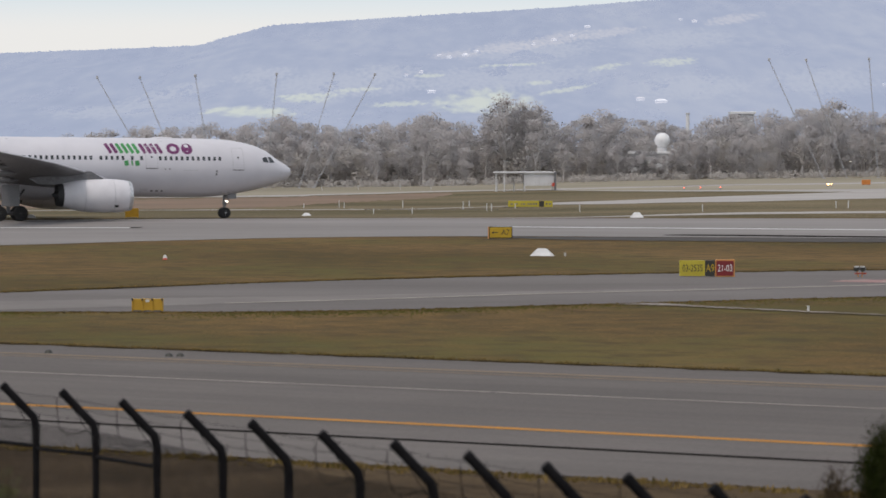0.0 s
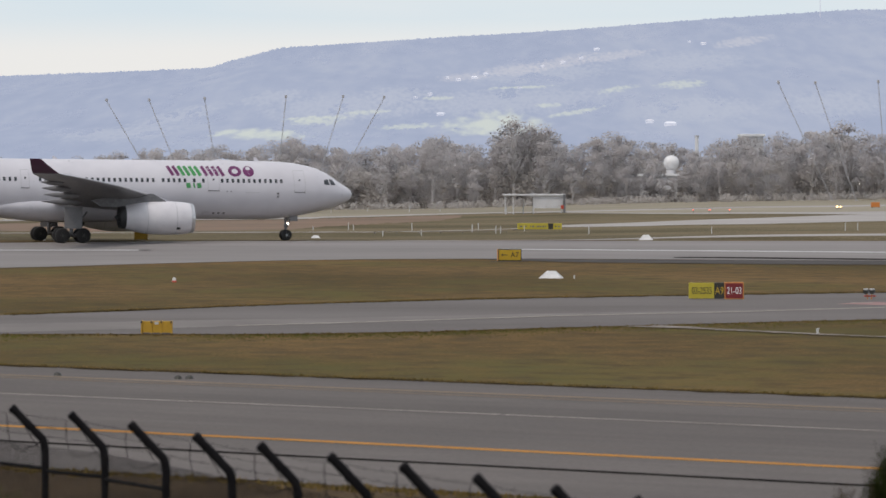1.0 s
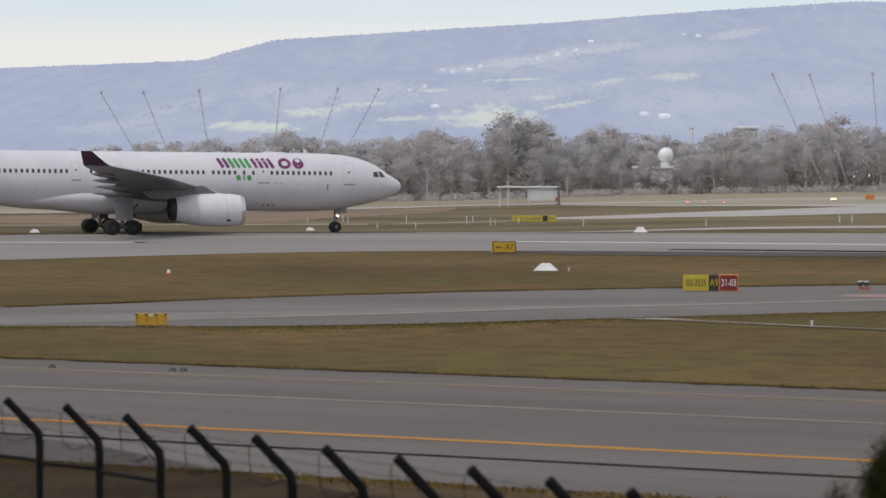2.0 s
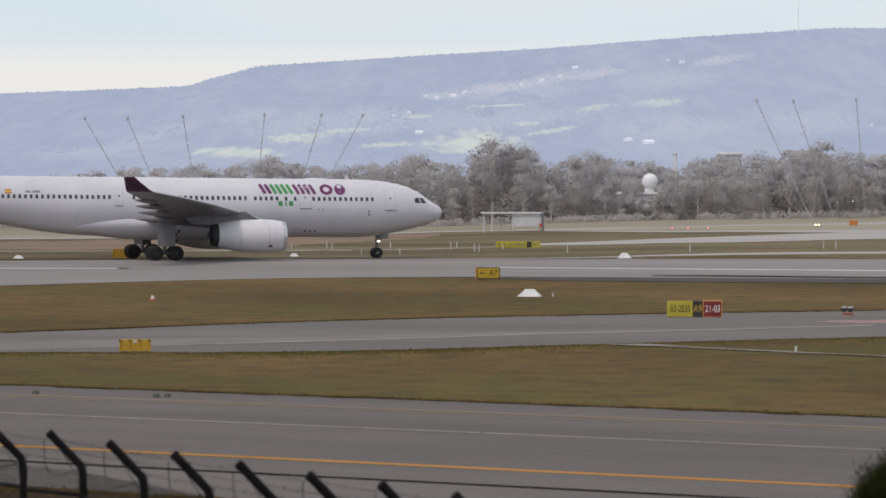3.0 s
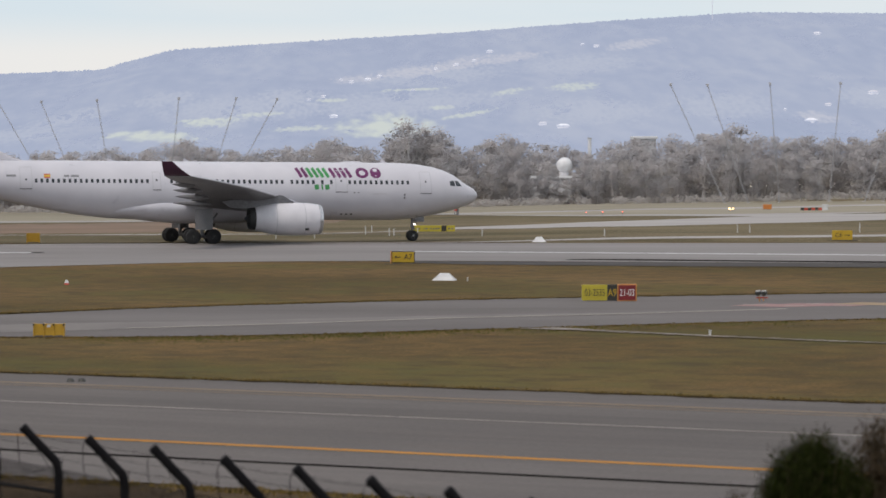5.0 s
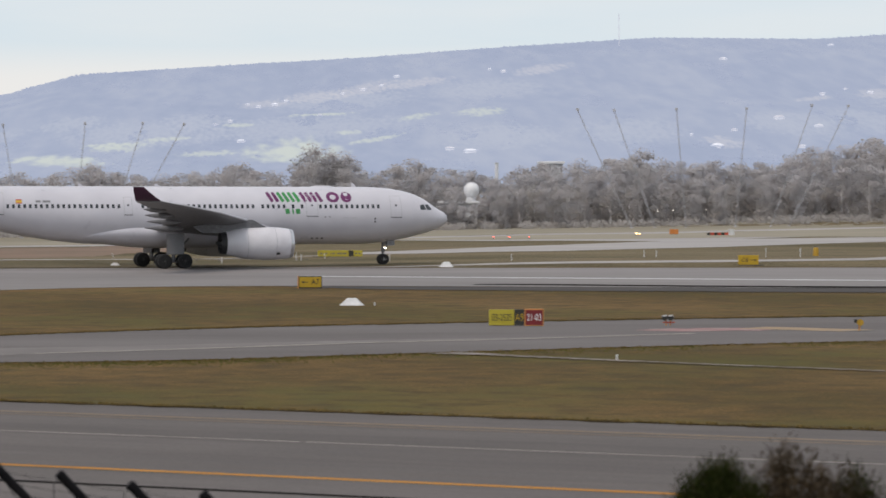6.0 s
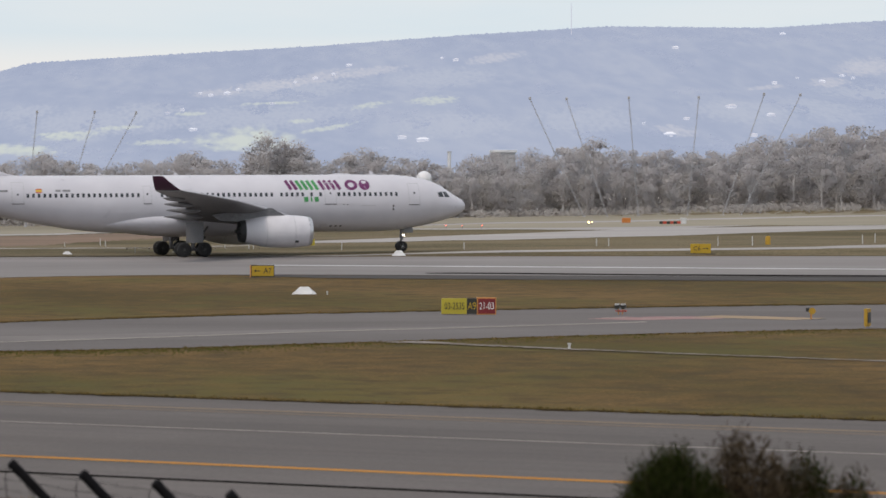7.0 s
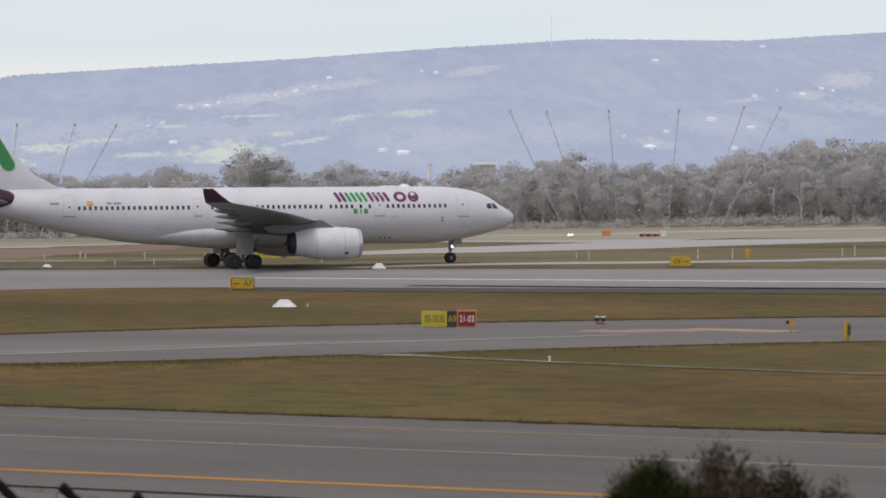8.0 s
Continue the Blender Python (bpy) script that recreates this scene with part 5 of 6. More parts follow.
def gable_marker(x, y, w, h, d, turn):
    g = thing("gable_marker", "white gable-shaped runway marker on the grass", "marker", "gable markers", pose(x, y, ground_z(x, y), 0, 0, turn))
    n = 3
    for i in range(n):
        a, b = -w / 2 + w * i / n, -w / 2 + w * (i + 1) / n
        bm = bmesh.new()
        sh = 0.30 * w
        q = lambda t, e: t * (1 - 2 * sh / w * e)
        v = [bm.verts.new(p) for p in ((a, -d / 2, 0), (b, -d / 2, 0), (q(b, 1) if i == n - 1 else b * 0.9, 0, h), (q(a, 1) if i == 0 else a * 0.9, 0, h), (a, d / 2, 0), (b, d / 2, 0))]
        for f in ((0, 1, 2, 3), (4, 3, 2, 5), (0, 3, 4), (1, 5, 2), (0, 4, 5, 1)):
            bm.faces.new([v[k] for k in f])
        part("sheet", bm, MARK_WHITE, g)
    return g


gable_marker(6.2, 212, 1.42, 0.46, 0.9, -14)
gable_marker(18.95, 331.4, 1.35, 0.52, 0.9, -8)
gable_marker(-13.8, 342.5, 1.0, 0.3, 0.8, 0)
gable_marker(-40.3, 331.5, 1.05, 0.34, 0.8, 4)

cone = thing("marker_cone", "small white cone with red foot on the grass", "cone", "", pose(-16.75, 204.2, 0))
bm = bmesh.new()
lathe(bm, [(0.1, 0, 0, 0.13, 0.13), (0.24, 0, 0, 0.09, 0.09), (0.30, 0, 0, 0.03, 0.03)], "z", 16)
part("cone_top", bm, MARK_WHITE, cone, "white cone top", True)
bm = bmesh.new()
lathe(bm, [(0.0, 0, 0, 0.15, 0.15), (0.1, 0, 0, 0.13, 0.13)], "z", 16)
part("cone_foot", bm, FLAG_RED, cone, "red cone foot", True)

# yellow sign boxes seen from behind
yb = thing("yellow_sign_back", "yellow ribbed back of a sign box beside taxiway", "sign", "airfield signs", pose(-12.05, 138.3, 0, 0, 0, -3))
for i in range(3):
    a = -0.6 + 0.405 * i
    bm = bmesh.new()
    box(bm, a, a + 0.385, -0.12, 0.12, 0.06, 0.53, 0.012)
    part("panel", bm, BOX_YELLOW, yb)
for i in range(4):
    a = -0.61 + 0.405 * i
    bm = bmesh.new()
    box(bm, a - 0.03, a + 0.03, -0.16, 0.10, 0.0, 0.55, 0.006)
    rib = part("rib", bm, BOX_YELLOW, yb, "yellow box rib")
    bm = bmesh.new()
    box(bm, a - 0.035, a + 0.035, -0.19, -0.165, 0.46, 0.54)
    part("bracket", bm, SIGN_BLACK, rib, "dark bracket")
bm = bmesh.new()
box(bm, -0.08, 0.08, -0.14, -0.12, 0.40, 0.50)
part("plate", bm, MARK_WHITE, yb, "small white plate")

yb = thing("yellow_sign_back", "orange-yellow back of a sign beyond the runway", "sign", "airfield signs", pose(-30.4, 331.3, 0, 0, 0, 0))
panel(yb, -0.62, 0.62, 0.08, 0.95, BOX_YELLOW, "orange-yellow panel")
for k in (-0.6, 0.6):
    bm = bmesh.new()
    box(bm, k - 0.05, k + 0.05, -0.14, 0.10, -0.05, 0.92, 0.008)
    part("rib", bm, BOX_YELLOW, yb)

# guard lights beside the middle taxiway
gl = thing("guard_light", "twin black and white guard light on orange legs", "light", "", pose(21.6, 175.5, 0, 0, 0, -20))
for k in (-0.16, 0.16):
    bm = bmesh.new()
    lathe(bm, [(-0.14, k, 0.46, 0.15, 0.15), (0.14, k, 0.46, 0.13, 0.13)], "y", 14)
    head = part("lamp_head", bm, SIGN_BLACK, gl, "black round lamp head", True)
    bm = bmesh.new()
    box(bm, k - 0.10, k + 0.10, -0.2, 0.05, 0.52, 0.60, 0.01)
    part("hood", bm, MARK_WHITE, head, "white hood")
    bm = bmesh.new()
    rod(bm, (k * 0.6, 0, 0), (k * 0.8, 0, 0.34), 0.03, n=8)
    part("leg", bm, SIGN_ORANGE, gl, "orange leg")
bm = bmesh.new()
box(bm, -0.28, 0.34, -0.05, 0.05, 0.18, 0.25, 0.01)
part("cross_bar", bm, FLAG_RED, gl, "red cross bar")

gl = thing("guard_light", "orange-backed guard light on a thin post", "light", "", pose(30.3, 168.1, 0))
bm = bmesh.new()
lathe(bm, [(-0.12, 0.04, 0.46, 0.17, 0.17), (0.10, 0.04, 0.46, 0.15, 0.15)], "y", 14)
part("lamp_head", bm, BOX_YELLOW, gl, "orange-yellow lamp head", True)
bm = bmesh.new()
box(bm, -0.26, -0.1, -0.1, 0.1, 0.44, 0.62, 0.02)
part("hood", bm, SIGN_BLACK, gl, "black hood")
bm = bmesh.new()
rod(bm, (0, 0, 0), (0, 0, 0.34), 0.045, n=8)
part("post", bm, SIGN_ORANGE, gl)
bm = bmesh.new()
box(bm, -0.5, 0.7, -0.3, 0.3, -0.03, 0.04, 0.01)
part("foot_plate", bm, SIGN_BLACK, gl, "dark foot plate")

pb = thing("yellow_post_board", "tall narrow yellow board seen from its side", "sign", "", pose(31.2, 158.3, 0, 0, 0, 62))
panel(pb, -0.30, 0.30, 0.10, 0.92, BOX_YELLOW, "yellow edge panel")
panel(pb, -0.22, 0.22, 0.25, 0.75, SIGN_BLACK, "dark inset", 0.05, -0.13)
for k in (-0.24, 0.24):
    bm = bmesh.new()
    rod(bm, (k, 0, -0.05), (k, 0, 0.15), 0.03, n=8)
    part("leg", bm, BOX_YELLOW, pb)


def white_post(x, y, h, w=0.11, label="thin white marker post in the grass", group="white marker posts"):
    p = thing("marker_post", label, "post", group, pose(x, y, ground_z(x, y), 0, 0, (x * 37) % 9 - 4))
    bm = bmesh.new()
    box(bm, -w / 2, w / 2, -w / 2, w / 2, -0.1, h, 0.012)
    part("shaft", bm, MARK_WHITE, p)
    bm = bmesh.new()
    box(bm, -w * 0.7, w * 0.7, -w * 0.7, w * 0.7, h, h + 0.03, 0.006)
    part("cap", bm, MARK_WHITE, p)


for x, y, h in ((14.9, 138.2, 0.24), (-12.0, 392, 0.9), (-11.3, 388, 0.7), (-4.6, 388, 0.9), (-3.2, 352, 0.7), (2.2, 372, 1.0), (3.0, 388, 0.8), (4.7, 364, 0.9), (5.2, 364, 0.8), (26.4, 345, 0.75), (41.5, 358, 0.85), (42.8, 358, 0.85),
                (54.5, 358, 1.1), (58.2, 358, 1.15), (72.8, 372, 1.05), (75.4, 378, 1.2), (14.2, 352, 0.8), (7.6, 211, 0.2), (-7.2, 352, 0.6), (8.0, 376, 0.6), (-16.0, 390, 0.5),
                (69.2, 600, 1.0), (70.6, 600, 0.8), (73.3, 600, 1.1), (82, 602, 1.0), (84, 602, 1.2), (85.5, 602, 0.9), (87.5, 602, 1.2), (94.4, 598, 1.2), (97.6, 600, 1.3), (99.2, 600, 1.2), (99.9, 600, 1.4), (101.9, 600, 1.1),
                (-20, 560, 1.0), (-14, 560, 0.9), (-7, 556, 1.0), (-2, 556, 0.8)):
    white_post(x, y, h * 0.9, 0.09)
rail_posts = thing("low_rail", "low white rail on short posts in the grass", "rail", "", pose(-3.0, 366, ground_z(-3, 366)))
bm = bmesh.new()
box(bm, -5.5, 9.0, -0.03, 0.03, 0.2, 0.24)
part("rail", bm, LINE_MID, rail_posts)
for i in range(7):
    bm = bmesh.new()
    box(bm, -5.4 + 2.37 * i, -5.3 + 2.37 * i, -0.05, 0.05, -0.3, 0.2)
    part("post", bm, LINE_MID, rail_posts)

ob = thing("orange_marker", "small orange-yellow box marker beside the far taxiway", "marker", "", pose(61.2, 366, ground_z(61, 366)))
bm = bmesh.new()
lathe(bm, [(0, 0, 0, 0.30, 0.2), (0.75, 0, 0, 0.30, 0.2), (0.95, 0, 0, 0.18, 0.12)], "z", 14)
part("body", bm, BOX_YELLOW, ob, "orange-yellow body", True)
bm = bmesh.new()
rod(bm, (0, 0, 0.95), (0, 0, 1.08), 0.05, n=8)
part("knob", bm, SIGN_BLACK, ob)
ob = thing("orange_box", "bright orange box beside the far taxiway", "box", "", pose(65.0, 521, ground_z(65, 521)))
bm = bmesh.new()
box(bm, -0.65, 0.65, -0.3, 0.3, 0.1, 0.85, 0.03)
part("body", bm, ORANGE, ob, "orange body")
for k in (-0.5, 0.5):
    bm = bmesh.new()
    box(bm, k - 0.06, k + 0.06, -0.25, 0.25, -0.1, 0.12)
    part("foot", bm, STRUT, ob)
ob = thing("barrier", "low dark red barrier with a white end block", "barrier", "", pose(70.7, 513, ground_z(70.7, 513)))
for i in range(6):
    bm = bmesh.new()
    box(bm, -1.6 + 0.54 * i, -1.6 + 0.54 * (i + 1) - 0.02, -0.15, 0.15, 0.0, 0.42, 0.02)
    part("segment", bm, FLAG_RED if i % 2 else SIGN_BLACK, ob)
bm = bmesh.new()
box(bm, 1.66, 2.5, -0.3, 0.3, 0.0, 0.95, 0.03)
part("end_block", bm, MARK_WHITE, ob, "white end block")


def airfield_lamp(x, y, r, material, label, h=0.35):
    p = thing("airfield_light", label, "light", "airfield lights", pose(x, y, ground_z(x, y)))
    bm = bmesh.new()
    rod(bm, (0, 0, -0.05), (0, 0, h), 0.05, n=8)
    part("stem", bm, STRUT, p)
    bm = bmesh.new()
    bmesh.ops.create_icosphere(bm, subdivisions=2, radius=r, matrix=Matrix.Translation((0, 0, h + r * 0.7)))
    part("globe", bm, material, p, "glowing lamp globe", True)


airfield_lamp(57.7, 508, 0.15, WARM_GLOW, "glowing warm lamp beside the far taxiway")
airfield_lamp(58.3, 509, 0.11, WARM_GLOW, "glowing warm lamp beside the far taxiway")
for x, y in ((37.2, 490), (40.0, 489), (35.0, 492)):
    airfield_lamp(x, y, 0.08, RED_GLOW, "glowing red lamp beside the far taxiway")
for x, y in ((72.5, 604), (75.5, 606), (81.5, 606)):
    airfield_lamp(x, y, 0.06, LAMP_GLOW, "small white lamp before the woods", 2.6)
# paint on the middle taxiway
LINE_PALE_ORANGE = paint("faded_orange_paint", [(0.26, 0.175, 0.095), (0.34, 0.24, 0.14)], 0.4, 0.8, world_space=True)
stripe("red_marking", [(20.3, 170.9), (21.9, 169.6), (23.5, 170.6), (25.0, 170.6), (26.2, 169.9)], 3.6, 0.04, LINE_RED, taxi_mid, "faded red ground paint")
for a, b, w in (((20.1, 171.0), (21.3, 170.8), 0.5), ((21.9, 168.9), (23.0, 169.1), 0.5), ((23.4, 171.7), (24.3, 171.9), 0.5), ((24.6, 170.0), (25.6, 169.8), 0.4), ((28.8, 168.9), (30.0, 168.3), 0.4)):
    stripe("white_marking", [a, b], w, 0.046, LINE_WHITE, taxi_mid, "white paint stroke")
stripe("yellow_marking", [(25.6, 172.6), (27.1, 171.4), (28.4, 170.2), (30.3, 168.4)], 3.0, 0.043, LINE_PALE_ORANGE, taxi_mid, "faded yellow ground paint")
# small dark lamps on the pavement edge
for x, y in ((-12.76, 109.5), (-8.72, 107.7), (-8.36, 107.7)):
    p = thing("inset_light", "small dark inset light on the taxiway edge", "light", "airfield lights", pose(x, y, 0.03))
    bm = bmesh.new()
    lathe(bm, [(0, 0, 0, 0.14, 0.14), (0.08, 0, 0, 0.11, 0.11), (0.12, 0, 0, 0.04, 0.04)], "z", 12)
    part("housing", bm, SIGN_BLACK, p, "", True)

# ---- boundary fence ----
POSTS = [(-9.2, 57.4), (-8.1, 55.8), (-7.01, 54.1), (-5.9, 52.6), (-4.77, 50.5), (-3.64, 48.3), (-2.62, 46.6), (-1.59, 44.8), (-0.61, 43.3), (0.32, 41.7), (1.24, 40.2), (2.13, 38.8), (3.02, 37.6), (3.9, 36.4), (4.8, 35.2)]
KNEE, TIP = 2.30, 2.80
fence = thing("boundary_fence", "black steel boundary fence with angled barbed-wire arms and mesh", "fence")


def knee_at(i):
    return Vector((POSTS[i][0] + 0.49, POSTS[i][1] + 0.12, KNEE))


def tip_at(i):
    return Vector((POSTS[i][0], POSTS[i][1], TIP))


for i in range(len(POSTS)):
    k, t = knee_at(i), tip_at(i)
    bm = bmesh.new()
    r = 0.066
    bend = [Vector((k.x, k.y, -0.3)), Vector((k.x, k.y, KNEE - 0.16)), k + (t - k) * 0.10 + Vector((0.02, 0, -0.05)), t]
    rings = []
    for j, p in enumerate(bend):
        d = (bend[min(3, j + 1)] - bend[max(0, j - 1)]).normalized()
        q = d.to_track_quat("Z", "Y").to_matrix()
        rings.append([bm.verts.new(p + q @ Vector((r * math.cos(a * math.pi / 5), r * math.sin(a * math.pi / 5), 0))) for a in range(10)])
    for a, b in zip(rings, rings[1:]):
        for c in range(10):
            bm.faces.new((a[c], a[(c + 1) % 10], b[(c + 1) % 10], b[c]))
    bm.faces.new(rings[-1])
    bm.faces.new(rings[0])
    post = part("post", bm, FENCE, fence, "black cranked steel post", True)
    bm = bmesh.new()
    rod(bm, t - (t - k).normalized() * 0.02, t + (t - k).normalized() * 0.05, 0.074, 0.066, 10)
    part("cap", bm, FENCE, post)
    # loop of wire tied at the post
    for off in (-0.16, 0.14):
        bm = bmesh.new()
        pts = [t + (k - t) * u + Vector((off * math.sin(u * math.pi) + (0.05 if off > 0 else -0.10), 0, -0.30 * math.sin(u * math.pi) * (1 if off < 0 else 1.2) - 0.06)) for u in np.linspace(0.02, 1.15, 9)]
        rings = [[bm.verts.new(p + Vector((0.006 * math.cos(c), 0.006 * math.sin(c) * 0.5, 0.006 * math.sin(c)))) for c in (0.4, 2.0, 3.5, 5.1)] for p in pts]
        for a, b in zip(rings, rings[1:]):
            for c in range(4):
                bm.faces.new((a[c], a[(c + 1) % 4], b[(c + 1) % 4], b[c]))
        part("wire_loop", bm, FENCE, post, "thin wire loop")
for s in (0.15, 0.5, 0.85):
    bm = bmesh.new()
    for i in range(len(POSTS) - 1):
        a, b = knee_at(i).lerp(tip_at(i), s), knee_at(i + 1).lerp(tip_at(i + 1), s)
        mid = (a + b) / 2 - Vector((0, 0, 0.02))
        rod(bm, a, mid, 0.0035, None, 3, False)
        rod(bm, mid, b, 0.0035, None, 3, False)
        for u in (0.15, 0.38, 0.62, 0.85):
            c = a.lerp(b, u)
            rod(bm, c + Vector((0.01, 0, 0.03)), c - Vector((0.01, 0, 0.03)), 0.003, None, 3, False)
    part("barbed_wire", bm, FENCE, fence, "thin barbed wire strand")
bm = bmesh.new()
for i in range(0, 4):
    rod(bm, knee_at(i) - Vector((0, 0, 0.50)), knee_at(i + 1) - Vector((0, 0, 0.46)), 0.03, None, 8)
part("rail", bm, FENCE, fence, "black horizontal rail")
for i in range(len(POSTS) - 1):
    a, b = knee_at(i), knee_at(i + 1)
    L = math.hypot(b.x - a.x, b.y - a.y)
    e = Vector(((b.x - a.x) / L, (b.y - a.y) / L, 0))
    v, f = [], []
    side = Vector((-e.y, e.x, 0)) * 0.0048
    top, low = KNEE - 0.10, 0.05

    def wire(p, q):
        o = len(v)
        for c in (p, q):
            v.extend([c + Vector((0, 0, 0.0048)), c + side, c - side])
        f.extend([(o, o + 1, o + 4, o + 3), (o + 1, o + 2, o + 5, o + 4), (o + 2, o, o + 3, o + 5)])

    h = top - low
    n = int((L + h) / 0.075)
    for j in range(n):
        u = j * 0.075
        for flip in (False, True):
            x0, z0 = (u, 0.0) if u <= L else (L, u - L)
            x1, z1 = (u - h, h) if u >= h else (0.0, u)
            if flip:
                x0, x1 = L - x0, L - x1
            wire(Vector((a.x, a.y, low)) + e * x0 + Vector((0, 0, z0)), Vector((a.x, a.y, low)) + e * x1 + Vector((0, 0, z1)))
    me = bpy.data.meshes.new("mesh_panel")
    me.from_pydata(v, [], f)
    me.materials.append(FENCE)
    o = new("mesh_panel", me)
    o.parent = fence
    tagged(o, "black chain-link mesh panel")


# ---- plants close to the camera ----
def needle_bush(name, label, x, y, parts, seed):
    """A bush of upright sprays: each spray a stem set with many thin needles."""
    b = thing(name, label, "bush", "", pose(x, y, 0))
    rnd = random.Random(seed)
    for nm, mt, sprays, wide, h0, h1, off, blade, cnt in parts:
        bm = bmesh.new()
        v, f = [], []
        for _ in range(sprays):
            q, a = rnd.random() ** 0.6, rnd.uniform(0, 2 * math.pi)
            px, py = off + math.cos(a) * wide * q, math.sin(a) * wide * q * 0.6
            h = h0 + (h1 - h0) * (1 - q * q) + rnd.gauss(0, 0.09)
            foot, top = Vector((off * 0.6 + (px - off) * 0.25, py * 0.25, 0)), Vector((px, py, h))
            if rnd.random() < 0.35:
                rod(bm, foot, top, 0.012, 0.003, 4, False)
            for k in range(cnt):
                u = 1 - 0.42 * rnd.random()
                c = foot.lerp(top, u)
                d = Vector((rnd.gauss(0, 0.6), rnd.gauss(0, 0.6), rnd.uniform(0.1, 1.3))).normalized()
                w = d.cross(Vector((rnd.random(), rnd.random(), rnd.random()))).normalized() * blade * 0.07
                ln = blade * rnd.uniform(0.5, 1.2)
                c = c + Vector((rnd.gauss(0, 0.07), rnd.gauss(0, 0.07), rnd.gauss(0, 0.05)))
                o = len(v)
                v += [c - w, c + w, c + d * ln]
                f.append((o, o + 1, o + 2))
        part(nm + "_stems", bm, REED, b)
        me = bpy.data.meshes.new(nm)
        me.from_pydata(v, [], f)
        me.materials.append(mt)
        o = new(nm, me)
        o.parent = b
    return b


needle_bush("dark_bush", "dark green fine-leaved bush with feathery edge", 5.54, 40, [("foliage", BUSH_LEAF, 480, 0.66, 2.80, 3.40, 0.0, 0.09, 110)], 1)
needle_bush("dry_shrub", "brown dry shrub with upright feathery stems", 6.46, 40.3, [("foliage", REED, 105, 0.58, 2.95, 3.62, 0.0, 0.13, 80)], 2)
needle_bush("dry_shrub", "dark brown-green feathery shrub", 7.22, 40.6, [("foliage", BUSH_LEAF, 80, 0.42, 2.65, 3.34, 0.0, 0.10, 90), ("dry_foliage", REED, 80, 0.5, 2.6, 3.30, -0.1, 0.11, 70)], 3)
needle_bush("dry_shrub", "low dark brown-green shrub", 7.82, 40.6, [("foliage", BUSH_LEAF, 60, 0.32, 2.6, 3.05, 0.0, 0.10, 80), ("dry_foliage", REED, 40, 0.35, 2.6, 3.10, 0.0, 0.11, 70)], 5)
needle_bush("dry_shrub", "small brown sprig beside the dark bush", 4.64, 40, [("foliage", REED, 45, 0.14, 2.5, 2.78, 0.0, 0.09, 70)], 6)
needle_bush("green_bush", "bright yellow-green leafy bush tip", -4.05, 30, [("foliage", SPRIG, 160, 0.42, 3.1, 3.72, 0.0, 0.09, 60)], 4)

# ---- rough grass along the pavement edges ----
v, f = [], []
rnd = random.Random(77)


def tuft(x, y, h, n=5):
    for _ in range(n):
        a = rnd.uniform(0, math.pi)
        dx, dy = math.cos(a) * h * 0.35, math.sin(a) * h * 0.2
        lx, ly = rnd.gauss(0, h * 0.4), rnd.gauss(0, h * 0.3)
        z = ground_z(x, y)
        o = len(v)
        jx, jy = rnd.gauss(0, h * 0.6), rnd.gauss(0, h * 0.6)
        v.extend([(x + jx - dx, y + jy - dy, z - 0.01), (x + jx + dx, y + jy + dy, z - 0.01), (x + jx + lx, y + jy + ly, z + h * rnd.uniform(0.6, 1.2))])
        f.append((o, o + 1, o + 2))


for i in range(5200):
    q = along(91.0 + abs(rnd.gauss(0, 0.25)), rnd.uniform(-70, 110))
    tuft(q[0], q[1], rnd.uniform(0.03, 0.11))
for i in range(2600):
    q = along(59.4 - abs(rnd.gauss(0, 0.4)), rnd.uniform(-40, 60))
    tuft(q[0], q[1], rnd.uniform(0.05, 0.14))
far_edge = spline([(-20.4, 156.4), (-9.3, 167.7), (-1, 174), (6.4, 178.3), (24.2, 186), (39.7, 190), (70, 193)], 60)
near_edge = spline([(-18, 137.8), (-8.8, 137.8), (-2, 139.7), (5.2, 144), (19, 151.8), (33, 157.5), (60, 163)], 60)
for i in range(4200):
    q = far_edge[rnd.randrange(len(far_edge))]
    tuft(q[0] + rnd.uniform(-0.3, 0.3), q[1] + 0.2 + abs(rnd.gauss(0, 0.5)), rnd.uniform(0.04, 0.11), 4)
    if i % 5:
        continue
    q = near_edge[rnd.randrange(len(near_edge))]
    tuft(q[0] + rnd.uniform(-0.3, 0.3), q[1] - 0.2 - abs(rnd.gauss(0, 0.5)), rnd.uniform(0.04, 0.11), 4)
me = bpy.data.meshes.new("grass_tufts")
me.from_pydata(v, [], f)
TUFT = paint("dry_grass_blades", [(0.09, 0.072, 0.022), (0.17, 0.118, 0.040), (0.25, 0.17, 0.072)], 0.04, 0.95, fine=10, world_space=True, island=0.4, low=0.25, high=0.75, spec=0.1)
me.materials.append(TUFT)
tagged(new("grass_tufts", me), "rough dry grass tufts along the pavement edges", "grass", kind="stuff")
v, f = [], []
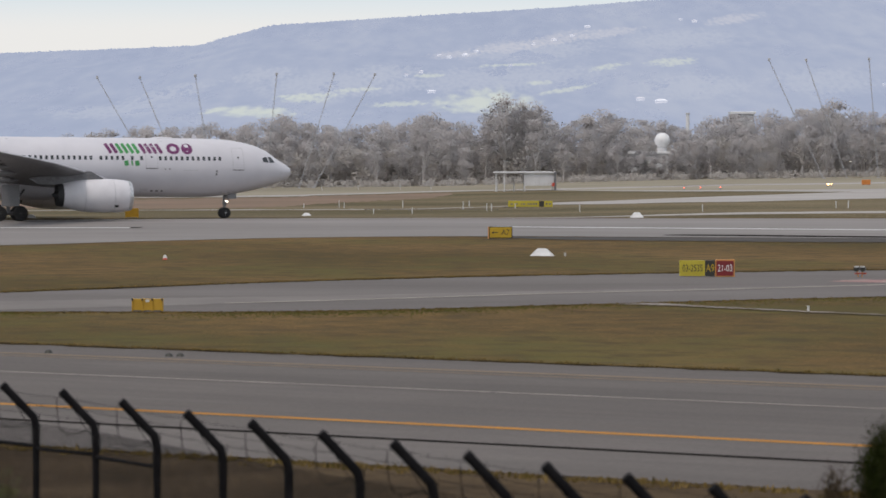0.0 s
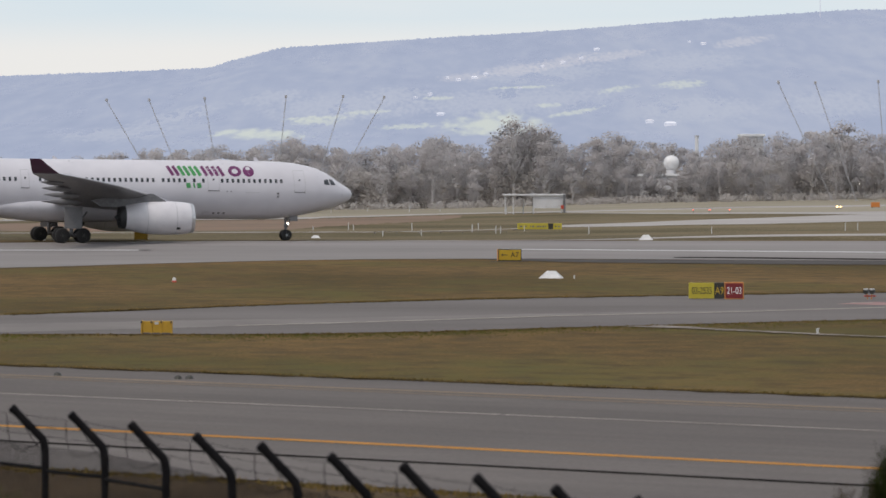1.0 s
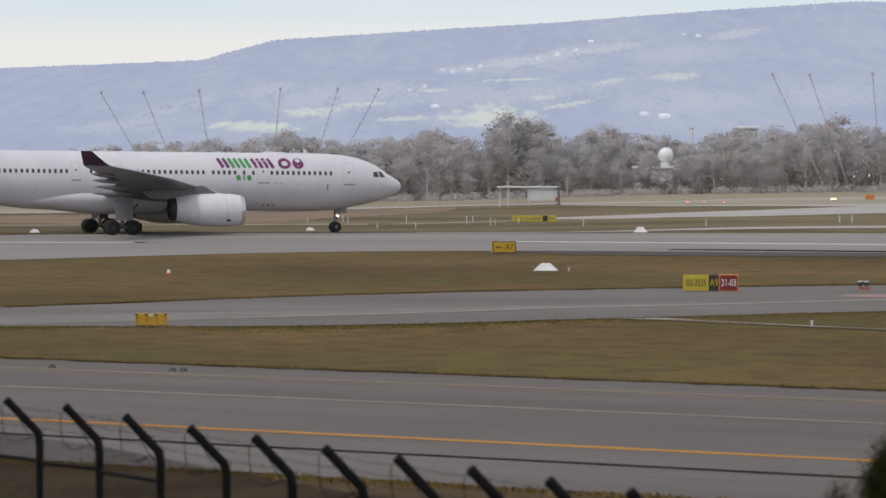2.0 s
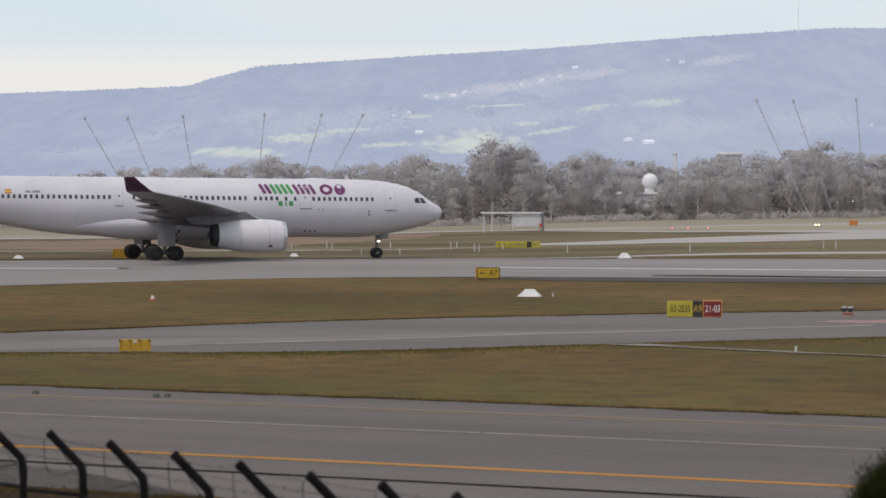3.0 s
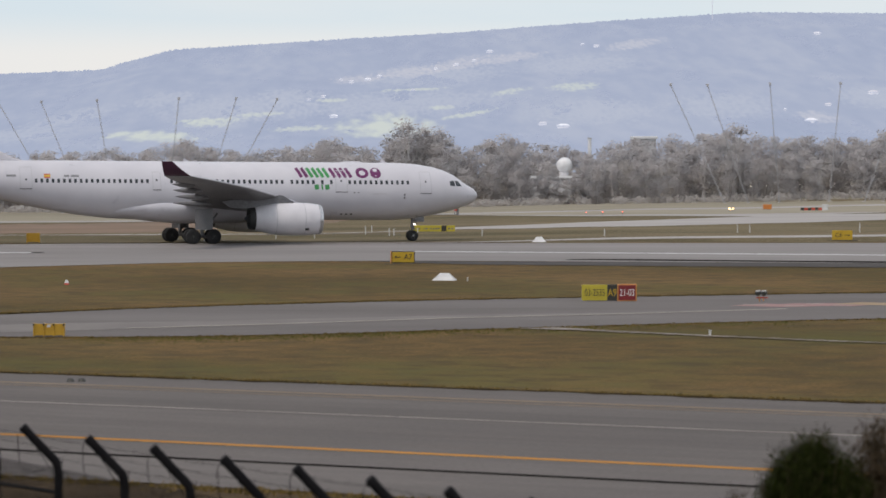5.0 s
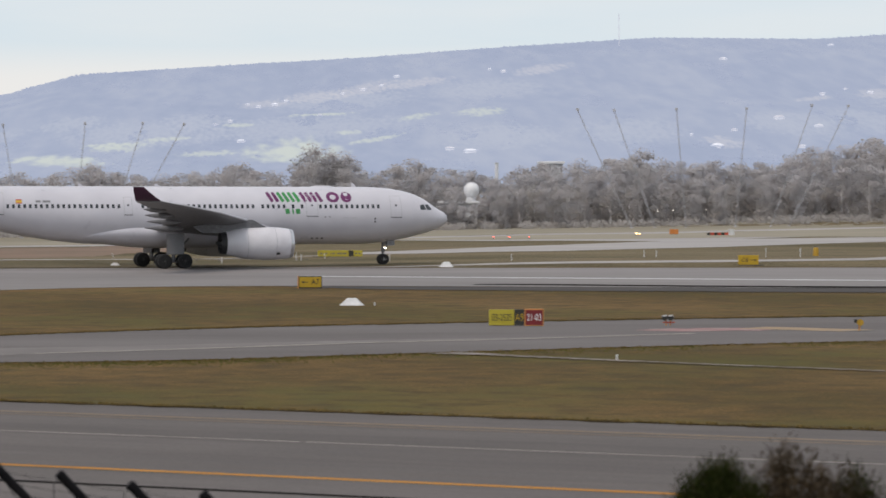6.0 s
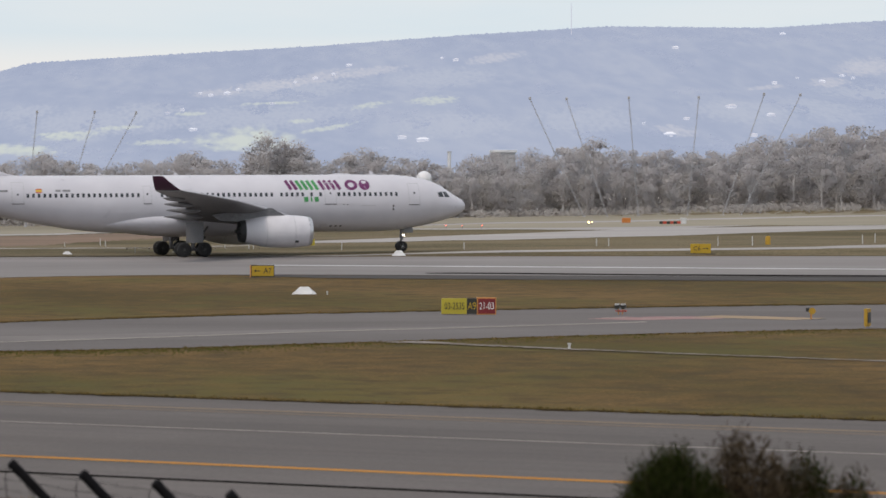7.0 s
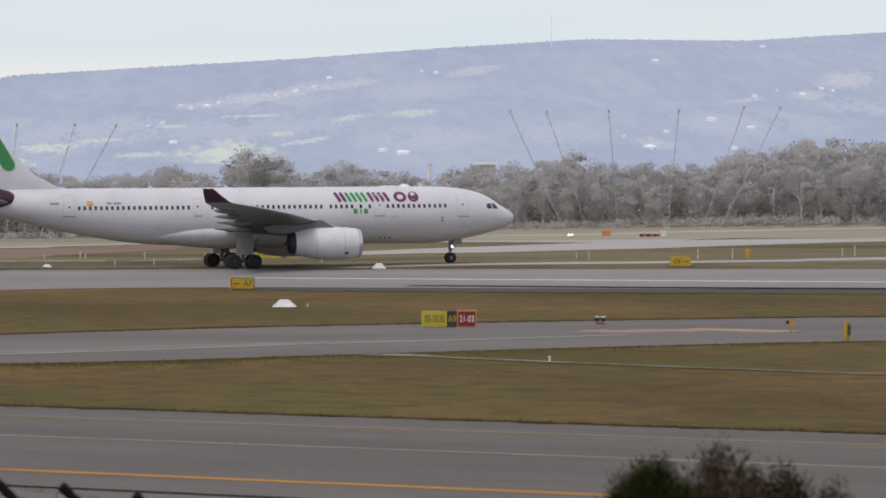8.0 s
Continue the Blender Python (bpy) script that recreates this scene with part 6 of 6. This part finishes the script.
for i in range(9000):
    q = near_edge[rnd.randrange(len(near_edge))]
    if noise.noise(Vector((q[0] / 9, 0, 5))) > -0.3:
        tuft(q[0] + rnd.uniform(-0.4, 0.4), q[1] - 0.3 - abs(rnd.gauss(0, 2.2)), rnd.uniform(0.015, 0.045), 5)
me = bpy.data.meshes.new("green_tufts")
me.from_pydata(v, [], f)
me.materials.append(paint("olive_grass_blades", [(0.062, 0.070, 0.016), (0.105, 0.110, 0.027), (0.155, 0.148, 0.042)], 0.04, 0.95, fine=10, world_space=True, island=0.4, low=0.25, high=0.75, spec=0.1))
tagged(new("green_tufts", me), "olive-green grass tufts near the pavement", "grass", kind="stuff")


# ---- what moves ----
def motions():
    """The jet rolls along the runway and bears away on the exit taxiway; its wheels turn with it."""
    bearing = [(0.0, -3.695), (0.5, -3.262), (1.0, -2.81), (1.5, -2.362), (3.0, -0.918), (3.5, -0.421), (4.0, 0.090), (4.5, 0.605), (6.0, 2.195), (6.5, 2.745), (7.0, 3.318), (7.5, 3.888), (8.0, 4.472)]
    ts = [i / 10 for i in range(81)]
    bs, spl = [b for _, b in bearing], np.polyfit([t for t, _ in bearing], [b for _, b in bearing], 4)
    rows, spin, roll, last = [], [], 0.0, None
    for t in ts:
        y = 327.5 + 11.5 * (t / 8) - 1.2 * (t / 8) ** 2
        x = y * math.tan(radians(float(np.polyval(spl, t))))
        head = 15.2 - float(np.polyval(spl, t))
        fore = ground_z(x, y) + 0.045
        bx, by = x - 22.18 * math.cos(radians(head)), y - 22.18 * math.sin(radians(head))
        aft = ground_z(bx, by) + 0.045
        tilt = -math.degrees(math.atan2(fore - aft, 22.18))
        rows.append((t, pose(x, y, fore, 0, tilt, head)))
        if last is not None:
            roll += math.hypot(x - last[0], y - last[1])
        last = (x, y)
        spin.append((t, roll))
    walk(airliner, rows)
    for wheel, r in WHEELS:
        home = wheel.matrix_basis.translation.copy()
        walk(wheel, [(t, pose(home.x, home.y, home.z, 0, math.degrees(d / r), 0)) for t, d in spin])


motions()
